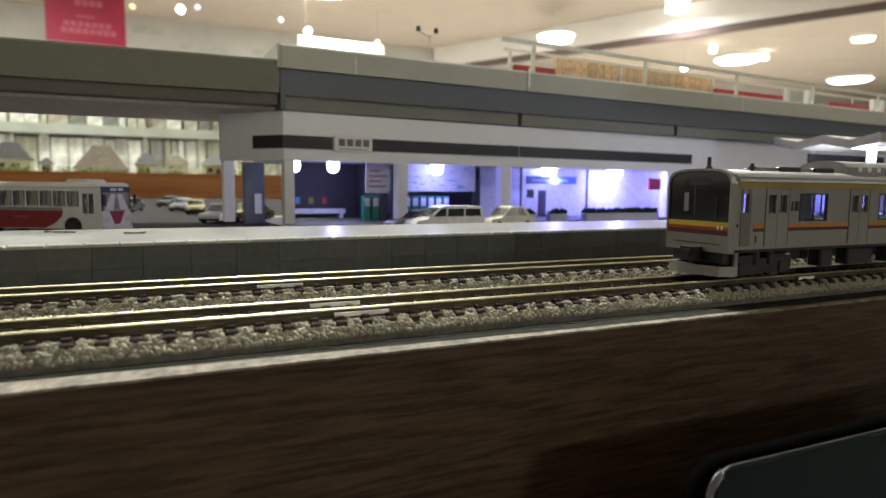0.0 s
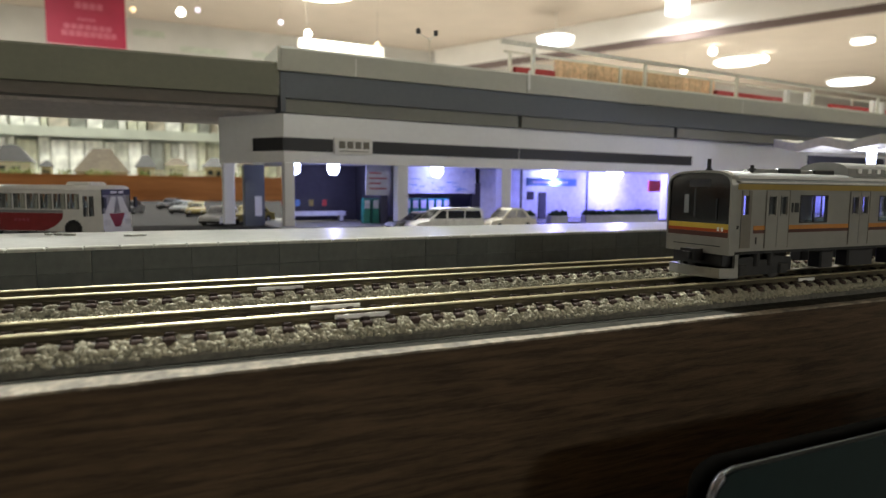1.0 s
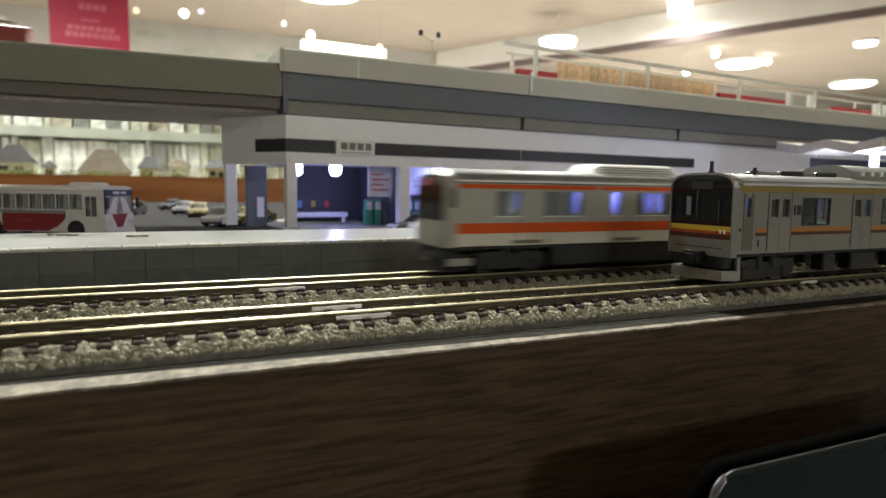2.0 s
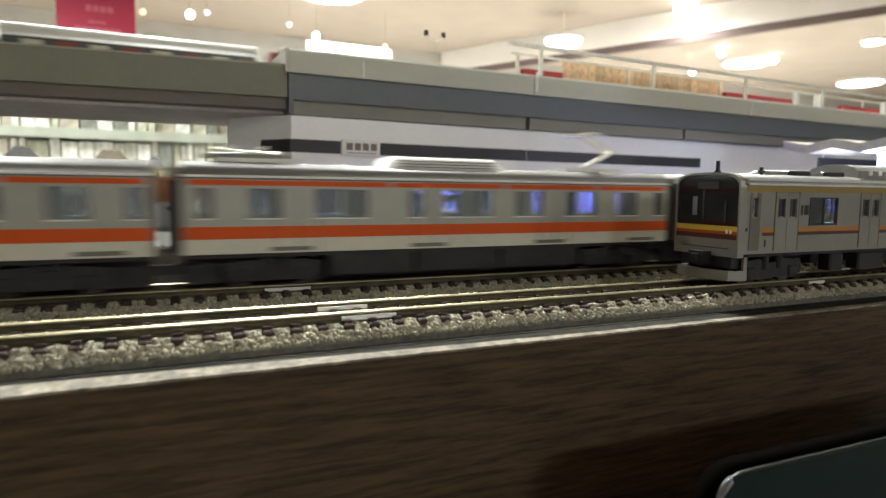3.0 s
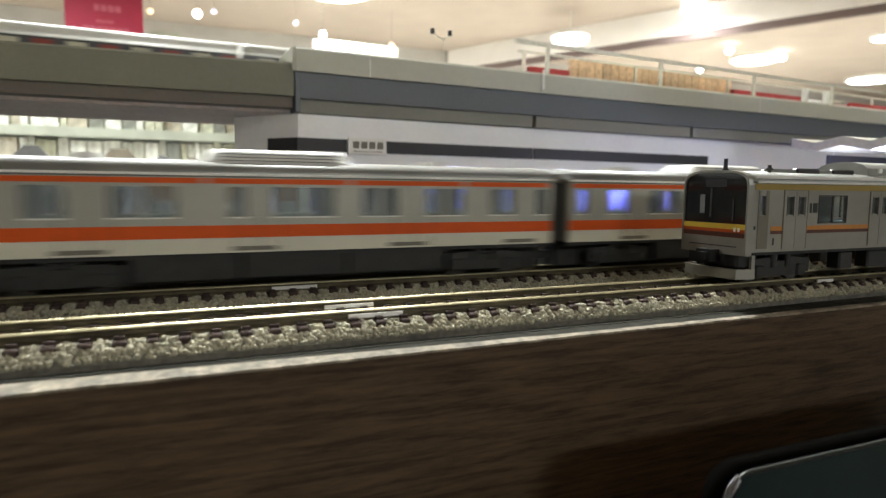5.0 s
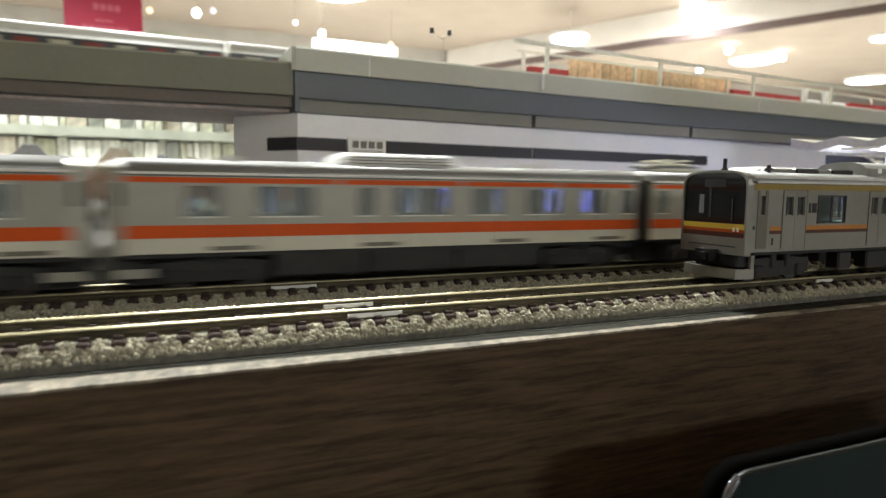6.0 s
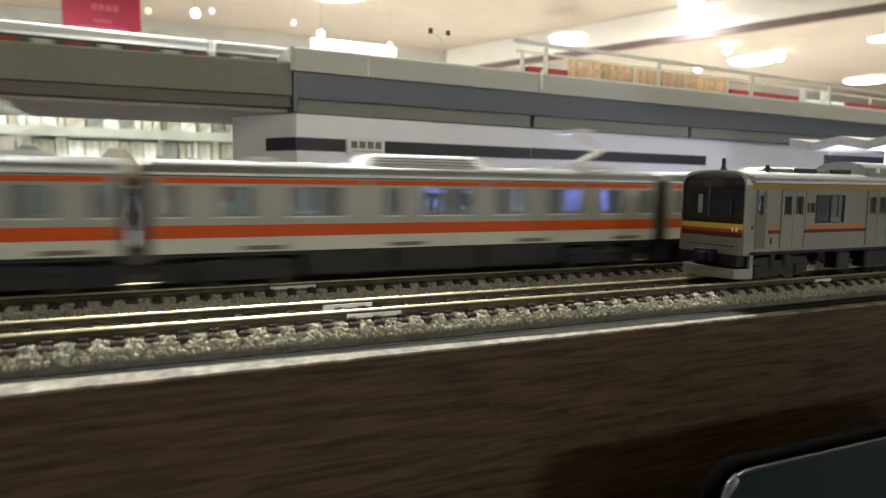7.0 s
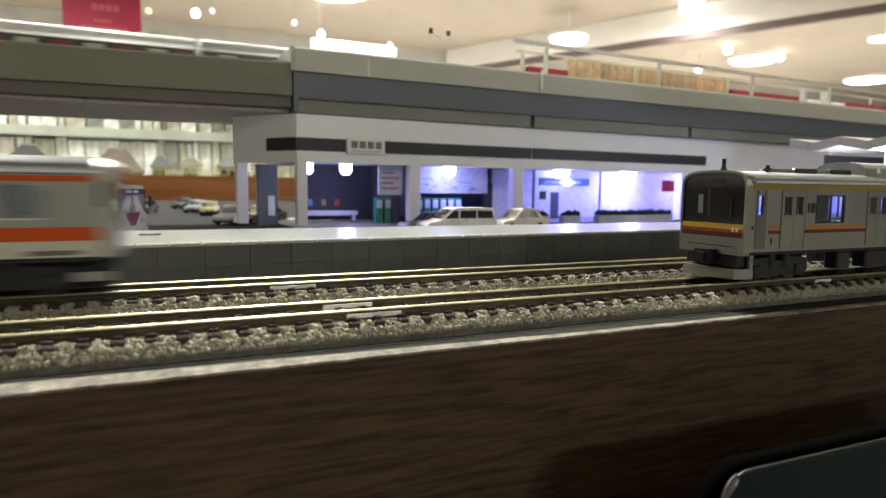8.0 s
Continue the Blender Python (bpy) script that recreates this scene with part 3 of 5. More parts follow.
    for x, y, z, wt in ((30, 20, 29, 0.014), (86, 6, 24, 0.014), (170, 20, 31, 0.085), (222, 20, 31, 0.1), (290, 20, 31, 0.1), (390, 20, 31, 0.16), (500, 20, 31, 0.2)):
        lamp("station_light", "POINT", ((ST[0] + x * c - y * s) * MM, (ST[1] + x * s + y * c) * MM, z * MM), wt, (0.42, 0.4, 1.0) if x == 30 else (0.23, 0.2, 1.0), 0.003)


def planters():
    rnd = random.Random(21)
    c, s = math.cos(math.radians(ST_TURN)), math.sin(math.radians(ST_TURN))
    for x0, x1 in ((129, 136), (146, 158), (171, 229)):
        y = -6
        t = thing("planter", "stone planter with dark green shrubs", "planter", (ST[0] + x0 * c - y * s, ST[1] + x0 * s + y * c, ROAD), ST_TURN, group="planters")
        bm = bmesh.new()
        cbox(bm, 0, x1 - x0, -2.5, 2.5, 0, 5.2, 0.3)
        part("trough", bm, M["innerwall"], t)
        bm = bmesh.new()
        for k in range(int((x1 - x0) * 14)):
            x = rnd.uniform(0.5, x1 - x0 - 0.5)
            hump = 2.6 + 2.0 * noise.noise((x * 0.25 + x0, 0, 0))
            blob(bm, (x, rnd.uniform(-2.2, 2.2), 5 + rnd.uniform(0, max(1.0, hump))), rnd.uniform(0.4, 0.9), 1, 0.5, rnd)
        part("shrub", bm, M["leaf"], t, "dark green clumpy shrub")


def build_viaduct():
    t = thing("viaduct", "grey concrete model viaduct on the station roof", "viaduct", (51.0, 281, 0), 2.0, kind="structure")
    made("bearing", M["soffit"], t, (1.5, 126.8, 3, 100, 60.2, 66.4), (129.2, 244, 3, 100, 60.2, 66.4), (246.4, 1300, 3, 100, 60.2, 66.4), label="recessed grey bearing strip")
    made("girder", M["girder"], t, (1.2, 1300, 0.5, 6, 66.5, 78.0), (1.2, 1300, 6.01, 100, 66.5, 69.0), label="blue-grey girder side")
    bm = bmesh.new()
    prism(bm, [(-1.5, 78.05), (-1.5, 87.5), (-0.7, 88.5), (4, 88.5), (4, 78.05)], "x", -1.0, 128.6)
    part("parapet", bm, M["parapet"], t, "pale olive-grey parapet")
    bm = bmesh.new()
    prism(bm, [(-1.5, 78.05), (-1.5, 87.5), (-0.7, 88.5), (4, 88.5), (4, 78.05)], "x", 129.0, 1300)
    part("parapet", bm, M["parapet"], t, "pale olive-grey parapet")
    made("end_block", M["parapet"], t, (-2.6, -1.05, -1.2, 30, 78.1, 88.3))
    made("end_face", M["girder"], t, (-1.0, 1.15, 0.6, 30, 60.3, 78.04))
    for x in (33.0, 300, 470):
        made("panel_joint", M["white"], t, (x, x + 0.5, -1.62, -1.52, 78.2, 86.0))
    made("seam_post", M["white"], t, (129.6, 131.0, -1.75, -1.52, 80, 90))
    # railing along the platform above
    r = thing("railing", "pale metal railing along the viaduct edge", "railing")
    r.matrix_basis = pose(0.051, 0.281, 0, 0, 0.45, 2.0)
    bm = bmesh.new()
    box(bm, 113, 900, 0.3, 2.2, 104.1, 106.0)
    part("top_rail", bm, M["railing"], r)
    made("rear_rail", M["railing"], r, (125, 900, 17.2, 18.4, 103.8, 105.0))
    for i in range(10):
        x = 132.6 + 81.3 * i
        made("post", M["railing"], r, (x, x + 2.0, 0.5, 1.9, 88.55 + 0.0079 * x, 104.08))
        made("rear_post", M["railing"], r, (x - 4.2, x - 2.4, 17.2, 18.4, 69.1 + 0.0079 * x, 103.78))
    rnd = random.Random(5)
    pf = thing("plank_fence", "tan plank fence behind the viaduct railing", "fence", (51.0, 281, 0), 2.0)
    for i in range(22):
        x = 165 + i * 6.2
        made("plank", M["plank"], pf, (x, x + 5.8, 22, 23.5, 69.05, 104.5 - rnd.uniform(0, 0.8)))
    for x0, x1 in ((131, 158), (293, 362), (420, 520), (600, 760)):
        rb = thing("bench", "red platform bench on white legs on the viaduct", "bench", (51.0, 281, 0), 2.0, group="platform benches")
        made("seat", M["red"], rb, (x0, x1, 13, 16, 89.5, 94.6), label="red seat")
        for k in range(3):
            x = x0 + 1 + k * (x1 - x0 - 4) / 2
            made("leg", M["white"], rb, (x, x + 1.5, 13.5, 15.5, 69.02, 89.49))
    lw = thing("low_wall", "low white wall along the viaduct platform", "wall", (51.0, 281, 0), 2.0)
    made("wall", M["white"], lw, (165, 900, 8, 9.5, 69.02, 90.6))
    for x in (355, 378, 461, 474):
        made("pillar", M["white"], lw, (x, x + 3.2, 5, 7.98, 69.02, 99.0))
    # a thin two-headed lamp post on the roof
    lp = thing("lamp_post", "thin grey lamp post with two black heads", "lamp post", (126.2, 288.5, 69.05), 2.0)
    bm = bmesh.new()
    cyl(bm, (0, 0, 0), (-1.6, 0, 33.6), 0.22, 8)
    part("pole", bm, M["railing"], lp)
    for x0 in (-7.6, 2.0):
        bm = bmesh.new()
        cbox(bm, x0 - 1.0, x0 + 1.0, -0.8, 0.8, 34.0, 36.6, 0.3)
        part("lamp_head", bm, M["black"], lp, "black lamp head")
    for x0 in (-7.4, 1.8):
        bm = bmesh.new()
        cyl(bm, (-1.5, 0, 31.6), (x0, 0, 34.2), 0.24, 8)
        part("arm", bm, M["railing"], lp)


def build_bridge():
    t = thing("bridge", "olive-grey model railway bridge deck", "bridge", (49.3, 282, 0), -4.0, kind="structure")
    bm = bmesh.new()
    prism(bm, [(0, 67.4), (-0.4, 80.9), (0.2, 81.8), (3, 81.8), (3, 69), (82, 69), (82, 67.4)], "x", -2150, 0)
    part("side_wall", bm, M["bridge"], t, "olive-grey side wall")
    made("lower_girder", M["brown_girder"], t, (-2150, -0.4, 2.2, 12, 62.4, 67.38), label="dark lower girder")
    made("soffit", M["under"], t, (-2150, -0.4, 12.01, 82, 61.0, 67.38), label="brownish smooth underside")
    for i in range(9):
        x = -28.0 * (i + 1)
        made("panel_joint", M["bridge"], t, (x, x + 0.2, -0.5, -0.41, 68.0, 80.5))
    # low rail pair on the deck
    r = thing("bridge_track", "model track on the bridge and viaduct", "railway track", kind="structure")
    made("bed", M["ballast"], r, (X0, 1300, 324, 342, 69.05, 74.0))
    made("rail", M["rail"], r, (X0, 1300, 328, 328.9, 74.01, 75.4))
    made("rail", M["rail"], r, (X0, 1300, 337.1, 338, 74.01, 75.4))
    made("pier", M["soffit"], r, (-340, -320, 322, 344, ROAD + 0.01, 60.9), (-900, -880, 322, 344, ROAD + 0.01, 60.9), (-1600, -1580, 322, 344, ROAD + 0.01, 60.9))


def build_canopy():
    t = thing("platform_canopy", "wavy grey platform canopy on columns", "canopy", (291, 168, 0), 0)
    top, n = [], 33
    for i in range(n):
        y = 52.0 * i / (n - 1)
        z = 51.4 + 2.6 * (abs((y / 52 * 4.0) % 2 - 1) - 0.5) + 0.025 * y
        top.append((y, z))
    prof = top + [(y, z - 4.2) for y, z in top[::-1]]
    bm = bmesh.new()
    prism(bm, prof, "x", 0, 260)
    part("roof", bm, M["canopy"], t, "wavy grey roof sheet")
    for x in (100, 170, 240):
        bm = bmesh.new()
        cbox(bm, x, x + 4, 24, 28, PLAT + 0.05, 47.2, 0.3)
        part("column", bm, M["station_white"], t)
    for x in (10, 120, 200):
        bm = bmesh.new()
        cyl(bm, (x + 2, 10, 39.5), (x + 2, 10, 47.6), 1.7, 14, 1.9)
        part("lamp", bm, M["led"], t, "glowing blue-white lamp")
    lamp("canopy_light", "POINT", (0.303, 0.182, 0.0385), 0.07, (0.75, 0.75, 1.0), 0.003)
    s = thing("station_sign", "dark hanging sign board under the canopy", "sign", (314, 216, 0))
    made("board", M["station_black"], s, (0, 66, 0, 1, 39.6, 46.2))
    made("hanger", M["railing"], s, (4, 4.6, 0.2, 0.8, 46.21, 48.2))
    made("hanger", M["railing"], s, (60, 60.6, 0.2, 0.8, 46.21, 48.2))


# ---- trains ----
def side_mesh(bm, length, openings, y0, y1, z0, z1, start=0.0):
    """One wall sheet with thickness and openings through it."""
    xs = sorted({start, length, *[v for o in openings for v in o[:2]]})
    zs = sorted({z0, z1, *[min(max(v, z0), z1) for o in openings for v in o[2:4]]})
    def full(i, k):
        if not (0 <= i < len(xs) - 1 and 0 <= k < len(zs) - 1):
            return False
        x, z = (xs[i] + xs[i + 1]) / 2, (zs[k] + zs[k + 1]) / 2
        return not any(o[0] < x < o[1] and o[2] < z < o[3] for o in openings)
    V = {}
    def v(i, k, y):
        if (i, k, y) not in V:
            V[i, k, y] = bm.verts.new((xs[i] * MM, y * MM, zs[k] * MM))
        return V[i, k, y]
    for i in range(len(xs) - 1):
        for k in range(len(zs) - 1):
            if not full(i, k):
                continue
            for y in (y0, y1):
                bm.faces.new((v(i, k, y), v(i + 1, k, y), v(i + 1, k + 1, y), v(i, k + 1, y)))
            for (a, b), (di, dk) in ((((0, 0), (1, 0)), (0, -1)), (((0, 1), (1, 1)), (0, 1)), (((0, 0), (0, 1)), (-1, 0)), (((1, 0), (1, 1)), (1, 0))):
                if not full(i + di, k + dk):
                    bm.faces.new((v(i + a[0], k + a[1], y0), v(i + b[0], k + b[1], y0), v(i + b[0], k + b[1], y1), v(i + a[0], k + a[1], y1)))


def roof_profile(hw, z0, z1, n=12, lip=0.0):
    pts = [(-hw - lip, z0 - 0.5), (-hw - lip, z0)]
    for i in range(n + 1):
        a = math.pi * (1 - i / n)
        pts.append((hw * math.copysign(abs(math.cos(a)) ** 0.75, math.cos(a)), z0 + (z1 - z0) * math.sin(a) ** 0.6))
    pts += [(hw + lip, z0), (hw + lip, z0 - 0.5)]
    return pts


def bogie(parent, x, hw=9.0):
    """Frames with axle boxes and springs, and two wheelsets."""
    b = thing_part("bogie", parent)
    for s in (-1, 1):
        ya, yb = sorted((s * (hw - 1.0), s * (hw - 2.2)))
        bm = bmesh.new()
        prism(bm, [(x - 10, 2.2), (x - 10, 5.4), (x - 4, 5.9), (x - 2.5, 5.0), (x + 2.5, 5.0), (x + 4, 5.9), (x + 10, 5.4), (x + 10, 2.2), (x + 4, 1.5), (x - 4, 1.5)], "y", ya, yb)
        part("side_frame", bm, M["gear"], b)
        for dx in (-7, 7):
            bm = bmesh.new()
            cbox(bm, x + dx - 1.6, x + dx + 1.6, *sorted((s * (hw - 0.5), s * (hw - 1.7))), 1.6, 4.2, 0.4)
            part("axle_box", bm, M["gear"], b)
        for dx in (-2.4, 2.4):
            bm = bmesh.new()
            cyl(bm, (x + dx, s * (hw - 1.3), 3.6), (x + dx, s * (hw - 1.3), 6.6), 1.0, 12)
            part("spring", bm, M["gear"], b)
    made("bolster", M["gear"], b, (x - 3, x + 3, -hw + 2.61, -3.21, 2.5, 6.58), (x - 3, x + 3, 3.21, hw - 2.61, 2.5, 6.58))
    made("brake_plate", M["gear"], b, (x - 9.8, x + 9.8, -4.1, -3.3, 0.8, 6.5), (x - 9.8, x + 9.8, 3.3, 4.1, 0.8, 6.5))
    for dx in (-7, 7):
        bm = bmesh.new()
        for y0, y1 in ((-5.6, -4.2), (4.2, 5.6)):
            cyl(bm, (x + dx, y0, 2.86), (x + dx, y1, 2.86), 2.85, 18)
        cyl(bm, (x + dx, -4.2, 2.86), (x + dx, 4.2, 2.86), 0.7, 8)
        part("wheelset", bm, M["steel"], b)


def thing_part(name, parent):
    """A plain mount plate that carries sub-parts."""
    bm = bmesh.new()
    return part(name, bm_plate(bm), M["gear"], parent)


def bm_plate(bm):
    box(bm, -0.01, 0.01, -0.01, 0.01, 6.5, 6.52)
    return bm


def pantograph(parent, x, raised, z=26.4):
    """Base frame, arms and collector head."""
    bm = bmesh.new()
    prism(bm, [(x - 6, -4.5), (x + 6, -4.5), (x + 6, 4.5), (x - 6, 4.5), (x - 6, 3.7), (x + 5.2, 3.7), (x + 5.2, -3.7), (x - 6, -3.7)], "z", z, z + 0.8)
    p = part("pantograph", bm, M["railing"], parent, "silver pantograph")
    def arm(name, a, b, r):
        m = bmesh.new()
        cyl(m, a, b, r, 8)
        part(name, m, M["railing"], p)
    if raised:
        arm("lower_arm", (x - 4, 0, z + 0.9), (x + 6, 0, z + 5.6), 0.6)
        for s in (-1, 1):
            arm("upper_arm", (x + 6, s * 1.2, z + 5.6), (x - 4, s * 2.5, z + 10), 0.32)
        made("collector_head", M["railing"], p, (x - 6.5, x - 2.0, -5.8, 5.8, z + 9.8, z + 10.5))
    else:
        for s in (-1, 1):
            arm("lower_arm", (x - 7, s * 3.2, z + 1.4), (x + 7, s * 1.6, z + 2.2), 0.4)
            arm("upper_arm", (x + 7, s * 3.0, z + 1.6), (x - 7, s * 1.4, z + 2.8), 0.4)
        for d in (-5.2, 5.2):
            for sy in (-3.6, 3.6):
                bm = bmesh.new()
                cyl(bm, (x + d, sy, z - 0.6), (x + d, sy, z + 1.6), 0.7, 10, 0.5)
                part("insulator", bm, M["doorgrey"], p)
        made("base_bar", M["roofgrey"], p, (x - 8.5, x + 8.5, -4.6, -3.9, z + 0.9, z + 1.6), (x - 8.5, x + 8.5, 3.9, 4.6, z + 0.9, z + 1.6))
        made("spring_box", M["roofgrey"], p, (x - 2.5, x + 2.5, -2.0, 2.0, z + 0.85, z + 2.1))
        for d in (-3.4, 3.4):
            made("collector_head", M["railing"], p, (x + d - 0.6, x + d + 0.6, -6, 6, z + 2.8, z + 3.4))


HW = 9.6
LCAR = 130.6


def orange_car(name, front=False, rear=False, panto=(), ac=(45, 78)):
    """Suburban car with an orange belt; x runs back from its left end, z from the rail head."""
    t = thing(name, "grey and cream model train car with orange belt", "train car", group="cars of the passing train")
    z0, zb0, zb1, z1 = 7.5, 10.6, 13.2, 23.5
    wz0, wz1 = 14.9, 21.1
    op = [(4.4, 7.8), (14.5, 21.5), (28.5, 40.5), (50.5, 54), (59, 72.5), (78.8, 87.2), (94, 104), (111, 118), (124.0, 127.6)]
    if front:
        op = op[1:]
    if rear:
        op = op[:-1]
    op = [(a, b, wz0, wz1) for a, b in op]
    xa0, xb0 = (3.4 if front else 1.9), (LCAR - 3.4 if rear else LCAR - 1.9)
    for s in (-1, 1):
        ya, yb = sorted((s * HW, s * (HW - 0.8)))
        bm = bmesh.new()
        box(bm, xa0 + 0.01, xb0 - 0.01, ya, yb, z0, zb0)
        part("lower_panel", bm, M["cream"], t, "cream lower side panel")
        bm = bmesh.new()
        side_mesh(bm, xb0, op, ya, yb, zb0 + 0.001, z1, xa0)
        part("side_panel", bm, M["silver_o"], t, "light grey side with window openings")
        o = 0.05 * s
        yy = sorted((s * HW + o, s * HW + 0.004 * s))
        made("belt", M["orange"], t, (xa0 + 0.1, xb0 - 0.1, *yy, zb0, zb1), label="orange belt")
        cuts = [max(2.5, xa0), 46, 76, 104, min(128, xb0)]
        for a, b in zip(cuts, cuts[1:]):
            made("upper_stripe", M["orange"], t, (a + 0.5, b - 0.5, *yy, 21.7, 22.8), label="thin orange stripe")
        for a, b, c, d in op:
            w = made("window", M["glass_milky"], t, (a + 0.05, b - 0.05, *sorted((s * (HW - 0.25), s * (HW - 0.45))), c + 0.05, d - 0.05), label="hazy window pane")
            made("sill", M["white"], w, (a, b, *sorted((s * (HW + 0.08), s * (HW + 0.004))), c - 0.3, c - 0.02))
            w.visible_shadow = False
            if b - a > 8:
                made("mullion", M["silver_o"], w, ((a + b) / 2 - 0.35, (a + b) / 2 + 0.35, *sorted((s * (HW - 0.05), s * (HW - 0.24))), c + 0.06, d - 0.06))
        for x in (24, 56, 90, 120):
            made("vent", M["doorgrey"], t, (x - 5, x + 4, *yy, 7.9, 8.8), label="dark lower grille")
        for x in (25.0, 56.5, 91):
            for q in (-4.6, 0, 4.6):
                made("door_seam", M["gear"], t, (x + q - 0.08, x + q + 0.08, *sorted((s * HW + o * 1.4, s * HW + o * 1.1)), 8.0, 21.5))
    bm = bmesh.new()
    prism(bm, roof_profile(HW, z1 + 0.0, 26.7, 14, 0.15), "x", xa0 - 0.1, xb0 + 0.1)
    part("roof", bm, M["roofgrey"], t, "grey rounded roof", True)
    made("gutter", M["white"], t, (xa0, xb0, -HW - 0.35, -HW - 0.16, 23.3, 23.8), (xa0, xb0, HW + 0.16, HW + 0.35, 23.3, 23.8), label="white rain gutter")
    made("floor", M["inside"], t, (2.0, LCAR - 2.0, -HW + 0.81, HW - 0.81, 8.5, 10.2))
    for a, b in ((6, 22), (34, 50), (62, 84), (98, 122)):
        for s in (-1, 1):
            made("seat_row", M["seat"], t, (a, b, *sorted((s * 8.7, s * 5.4)), 10.21, 12.9))
    if ac:
        bm = bmesh.new()
        rings = []
        for x, q in ((ac[0], 0.15), (ac[0] + 1.5, 0.7), (ac[0] + 3.5, 1.0), (ac[1] - 3.5, 1.0), (ac[1] - 1.5, 0.7), (ac[1], 0.15)):
            prof = [(-8.0, 25.4), (-7.4, 26.6), (-5.8, 28.5), (-4.6, 29.0), (4.6, 29.0), (5.8, 28.5), (7.4, 26.6), (8.0, 25.4)]
            rings.append([bm.verts.new((x * MM, y * MM * (0.9 + 0.1 * q), (25.4 + (z - 25.4) * q) * MM)) for y, z in prof])
        for a, b in zip(rings, rings[1:]):
            for i in range(8):
                bm.faces.new((a[i], a[(i + 1) % 8], b[(i + 1) % 8], b[i]))
        bm.faces.new(rings[0])
        bm.faces.new(rings[-1])
        unit = part("air_conditioner", bm, M["rooflight"], t, "white rooftop air conditioner")
        for zr in (26.5, 27.2, 27.9):
            for s in (-1, 1):
                w = 7.45 - 0.85 * (zr - 26.5)
                made("ridge", M["roofgrey"], unit, (ac[0] + 4, ac[1] - 4, *sorted((s * (w + 0.25), s * (w - 0.5))), zr, zr + 0.16))
    for x in panto:
        pantograph(t, abs(x), x > 0, 26.8)
    for x in (22, 97):
        made("vent_box", M["white"], t, (x, x + 4, -5, 5, 26.1, 27.6))
    for s, is_cab in ((0, front), (1, rear)):
        xa, xb = (1.5, 1.89) if s == 0 else (LCAR - 1.89, LCAR - 1.5)
        if is_cab:
            d = -1 if s == 0 else 1
            x0 = xa0 if s == 0 else xb0
            def section(k, low, high, inset):
                w = (HW - inset) * k
                return [(-w, low), (-w, 22.0)] + [(-w * 0.8, 24.6), (-w * 0.4, high), (w * 0.4, high), (w * 0.8, 24.6)] + [(w, 22.0), (w, low)]
            bm = bmesh.new()
            rings = []
            for off, k, low, high in ((0, 1.0, 7.4, 26.4), (1.6, 0.97, 7.2, 25.9), (3.0, 0.9, 7.2, 25.2)):
                rings.append([bm.verts.new(((x0 + d * off) * MM, y * MM, z * MM)) for y, z in section(k, low, high, 0)])
            for a, b in zip(rings, rings[1:]):
                for i in range(8):
                    bm.faces.new((a[i], a[(i + 1) % 8], b[(i + 1) % 8], b[i]))
            bm.faces.new(rings[0])
            bm.faces.new(rings[-1])
            part("cab_nose", bm, M["silver_o"], t, "light grey tapered cab nose")
            bm = bmesh.new()
            xs = sorted((x0 + d * 3.02, x0 + d * 3.2))
            prism(bm, [(y, z) for y, z in section(0.86, 13.8, 24.9, 0.2)], "x", xs[0], xs[1])
            cf = part("cab_window", bm, M["mask"], t, "glossy black cab front window")
            xs2 = sorted((x0 + d * 3.21, x0 + d * 3.28))
            made("destination_sign", M["posterink"], cf, (xs2[0], xs2[1], -2, 5, 22.4, 24.2), label="pink destination sign")
            for s2 in (-1, 1):
                xs3 = sorted((x0 + d * 0.2, x0 + d * 1.3))
                made("cab_side_window", M["mask"], t, (*xs3, *sorted((s2 * (HW - 0.25), s2 * (HW + 0.02))), 17, 21.5), label="dark cab side window")
            xk = (1.8, 8.4) if s == 0 else (LCAR - 8.4, LCAR - 1.8)
            made("skirt", M["silver_o"], t, (*xk, -8.2, -7.6, 2.6, 4.4), (*xk, 7.6, 8.2, 2.6, 4.4), label="pale grey front skirt")
            made("skirt_mount", M["gear"], t, ((1.0, 5, -6, 6, 4.41, 7.1) if s == 0 else (LCAR - 5, LCAR - 1.0, -6, 6, 4.41, 7.1)))
        else:
            made("end_wall", M["doorgrey"], t, (xa, xb, -HW + 0.3, -3, 7.6, 23.9), (xa, xb, 3, HW - 0.3, 7.6, 23.9), (xa, xb, -2.99, 2.99, 21.5, 23.9))
            xg = (0.9, 1.49) if s == 0 else (LCAR - 1.49, LCAR - 0.9)
            made("gangway", M["gear"], t, (*xg, -4.2, -3.0, 8, 22), (*xg, 3.0, 4.2, 8, 22), (*xg, -4.2, 4.2, 22.01, 23), label="dark grey gangway frame")
            if s == 0:
                made("bellows", M["gear"], t, (-1.2, 0.89, -7.2, 7.2, 7.9, 22.6), label="dark grey gangway bellows")
                made("hood", M["doorgrey"], t, (-0.9, 1.49, -6.4, 6.4, 23.01, 25.2), label="grey hood over the gangway")
            xc = (-0.75, 2.4) if s == 0 else (LCAR - 2.4, LCAR + 0.75)
            made("coupler", M["gear"], t, (*xc, -1.2, 1.2, 2.6, 4.6), label="dark coupler")
    made("underfloor", M["gear"], t, (2.2, LCAR - 2.2, -HW + 1.0, HW - 1.0, 6.6, 8.4))
    made("centre_sill", M["gear"], t, (2, LCAR - 2, -3.2, 3.2, 0.6, 6.59))
    for a, b in ((32, 52), (53, 75), (76, 99)):
        made("equipment_box", M["gear"], t, (a, b, -HW + 1.2, -2, 2.0, 6.59), (a, b, 2, HW - 1.2, 2.0, 6.59))
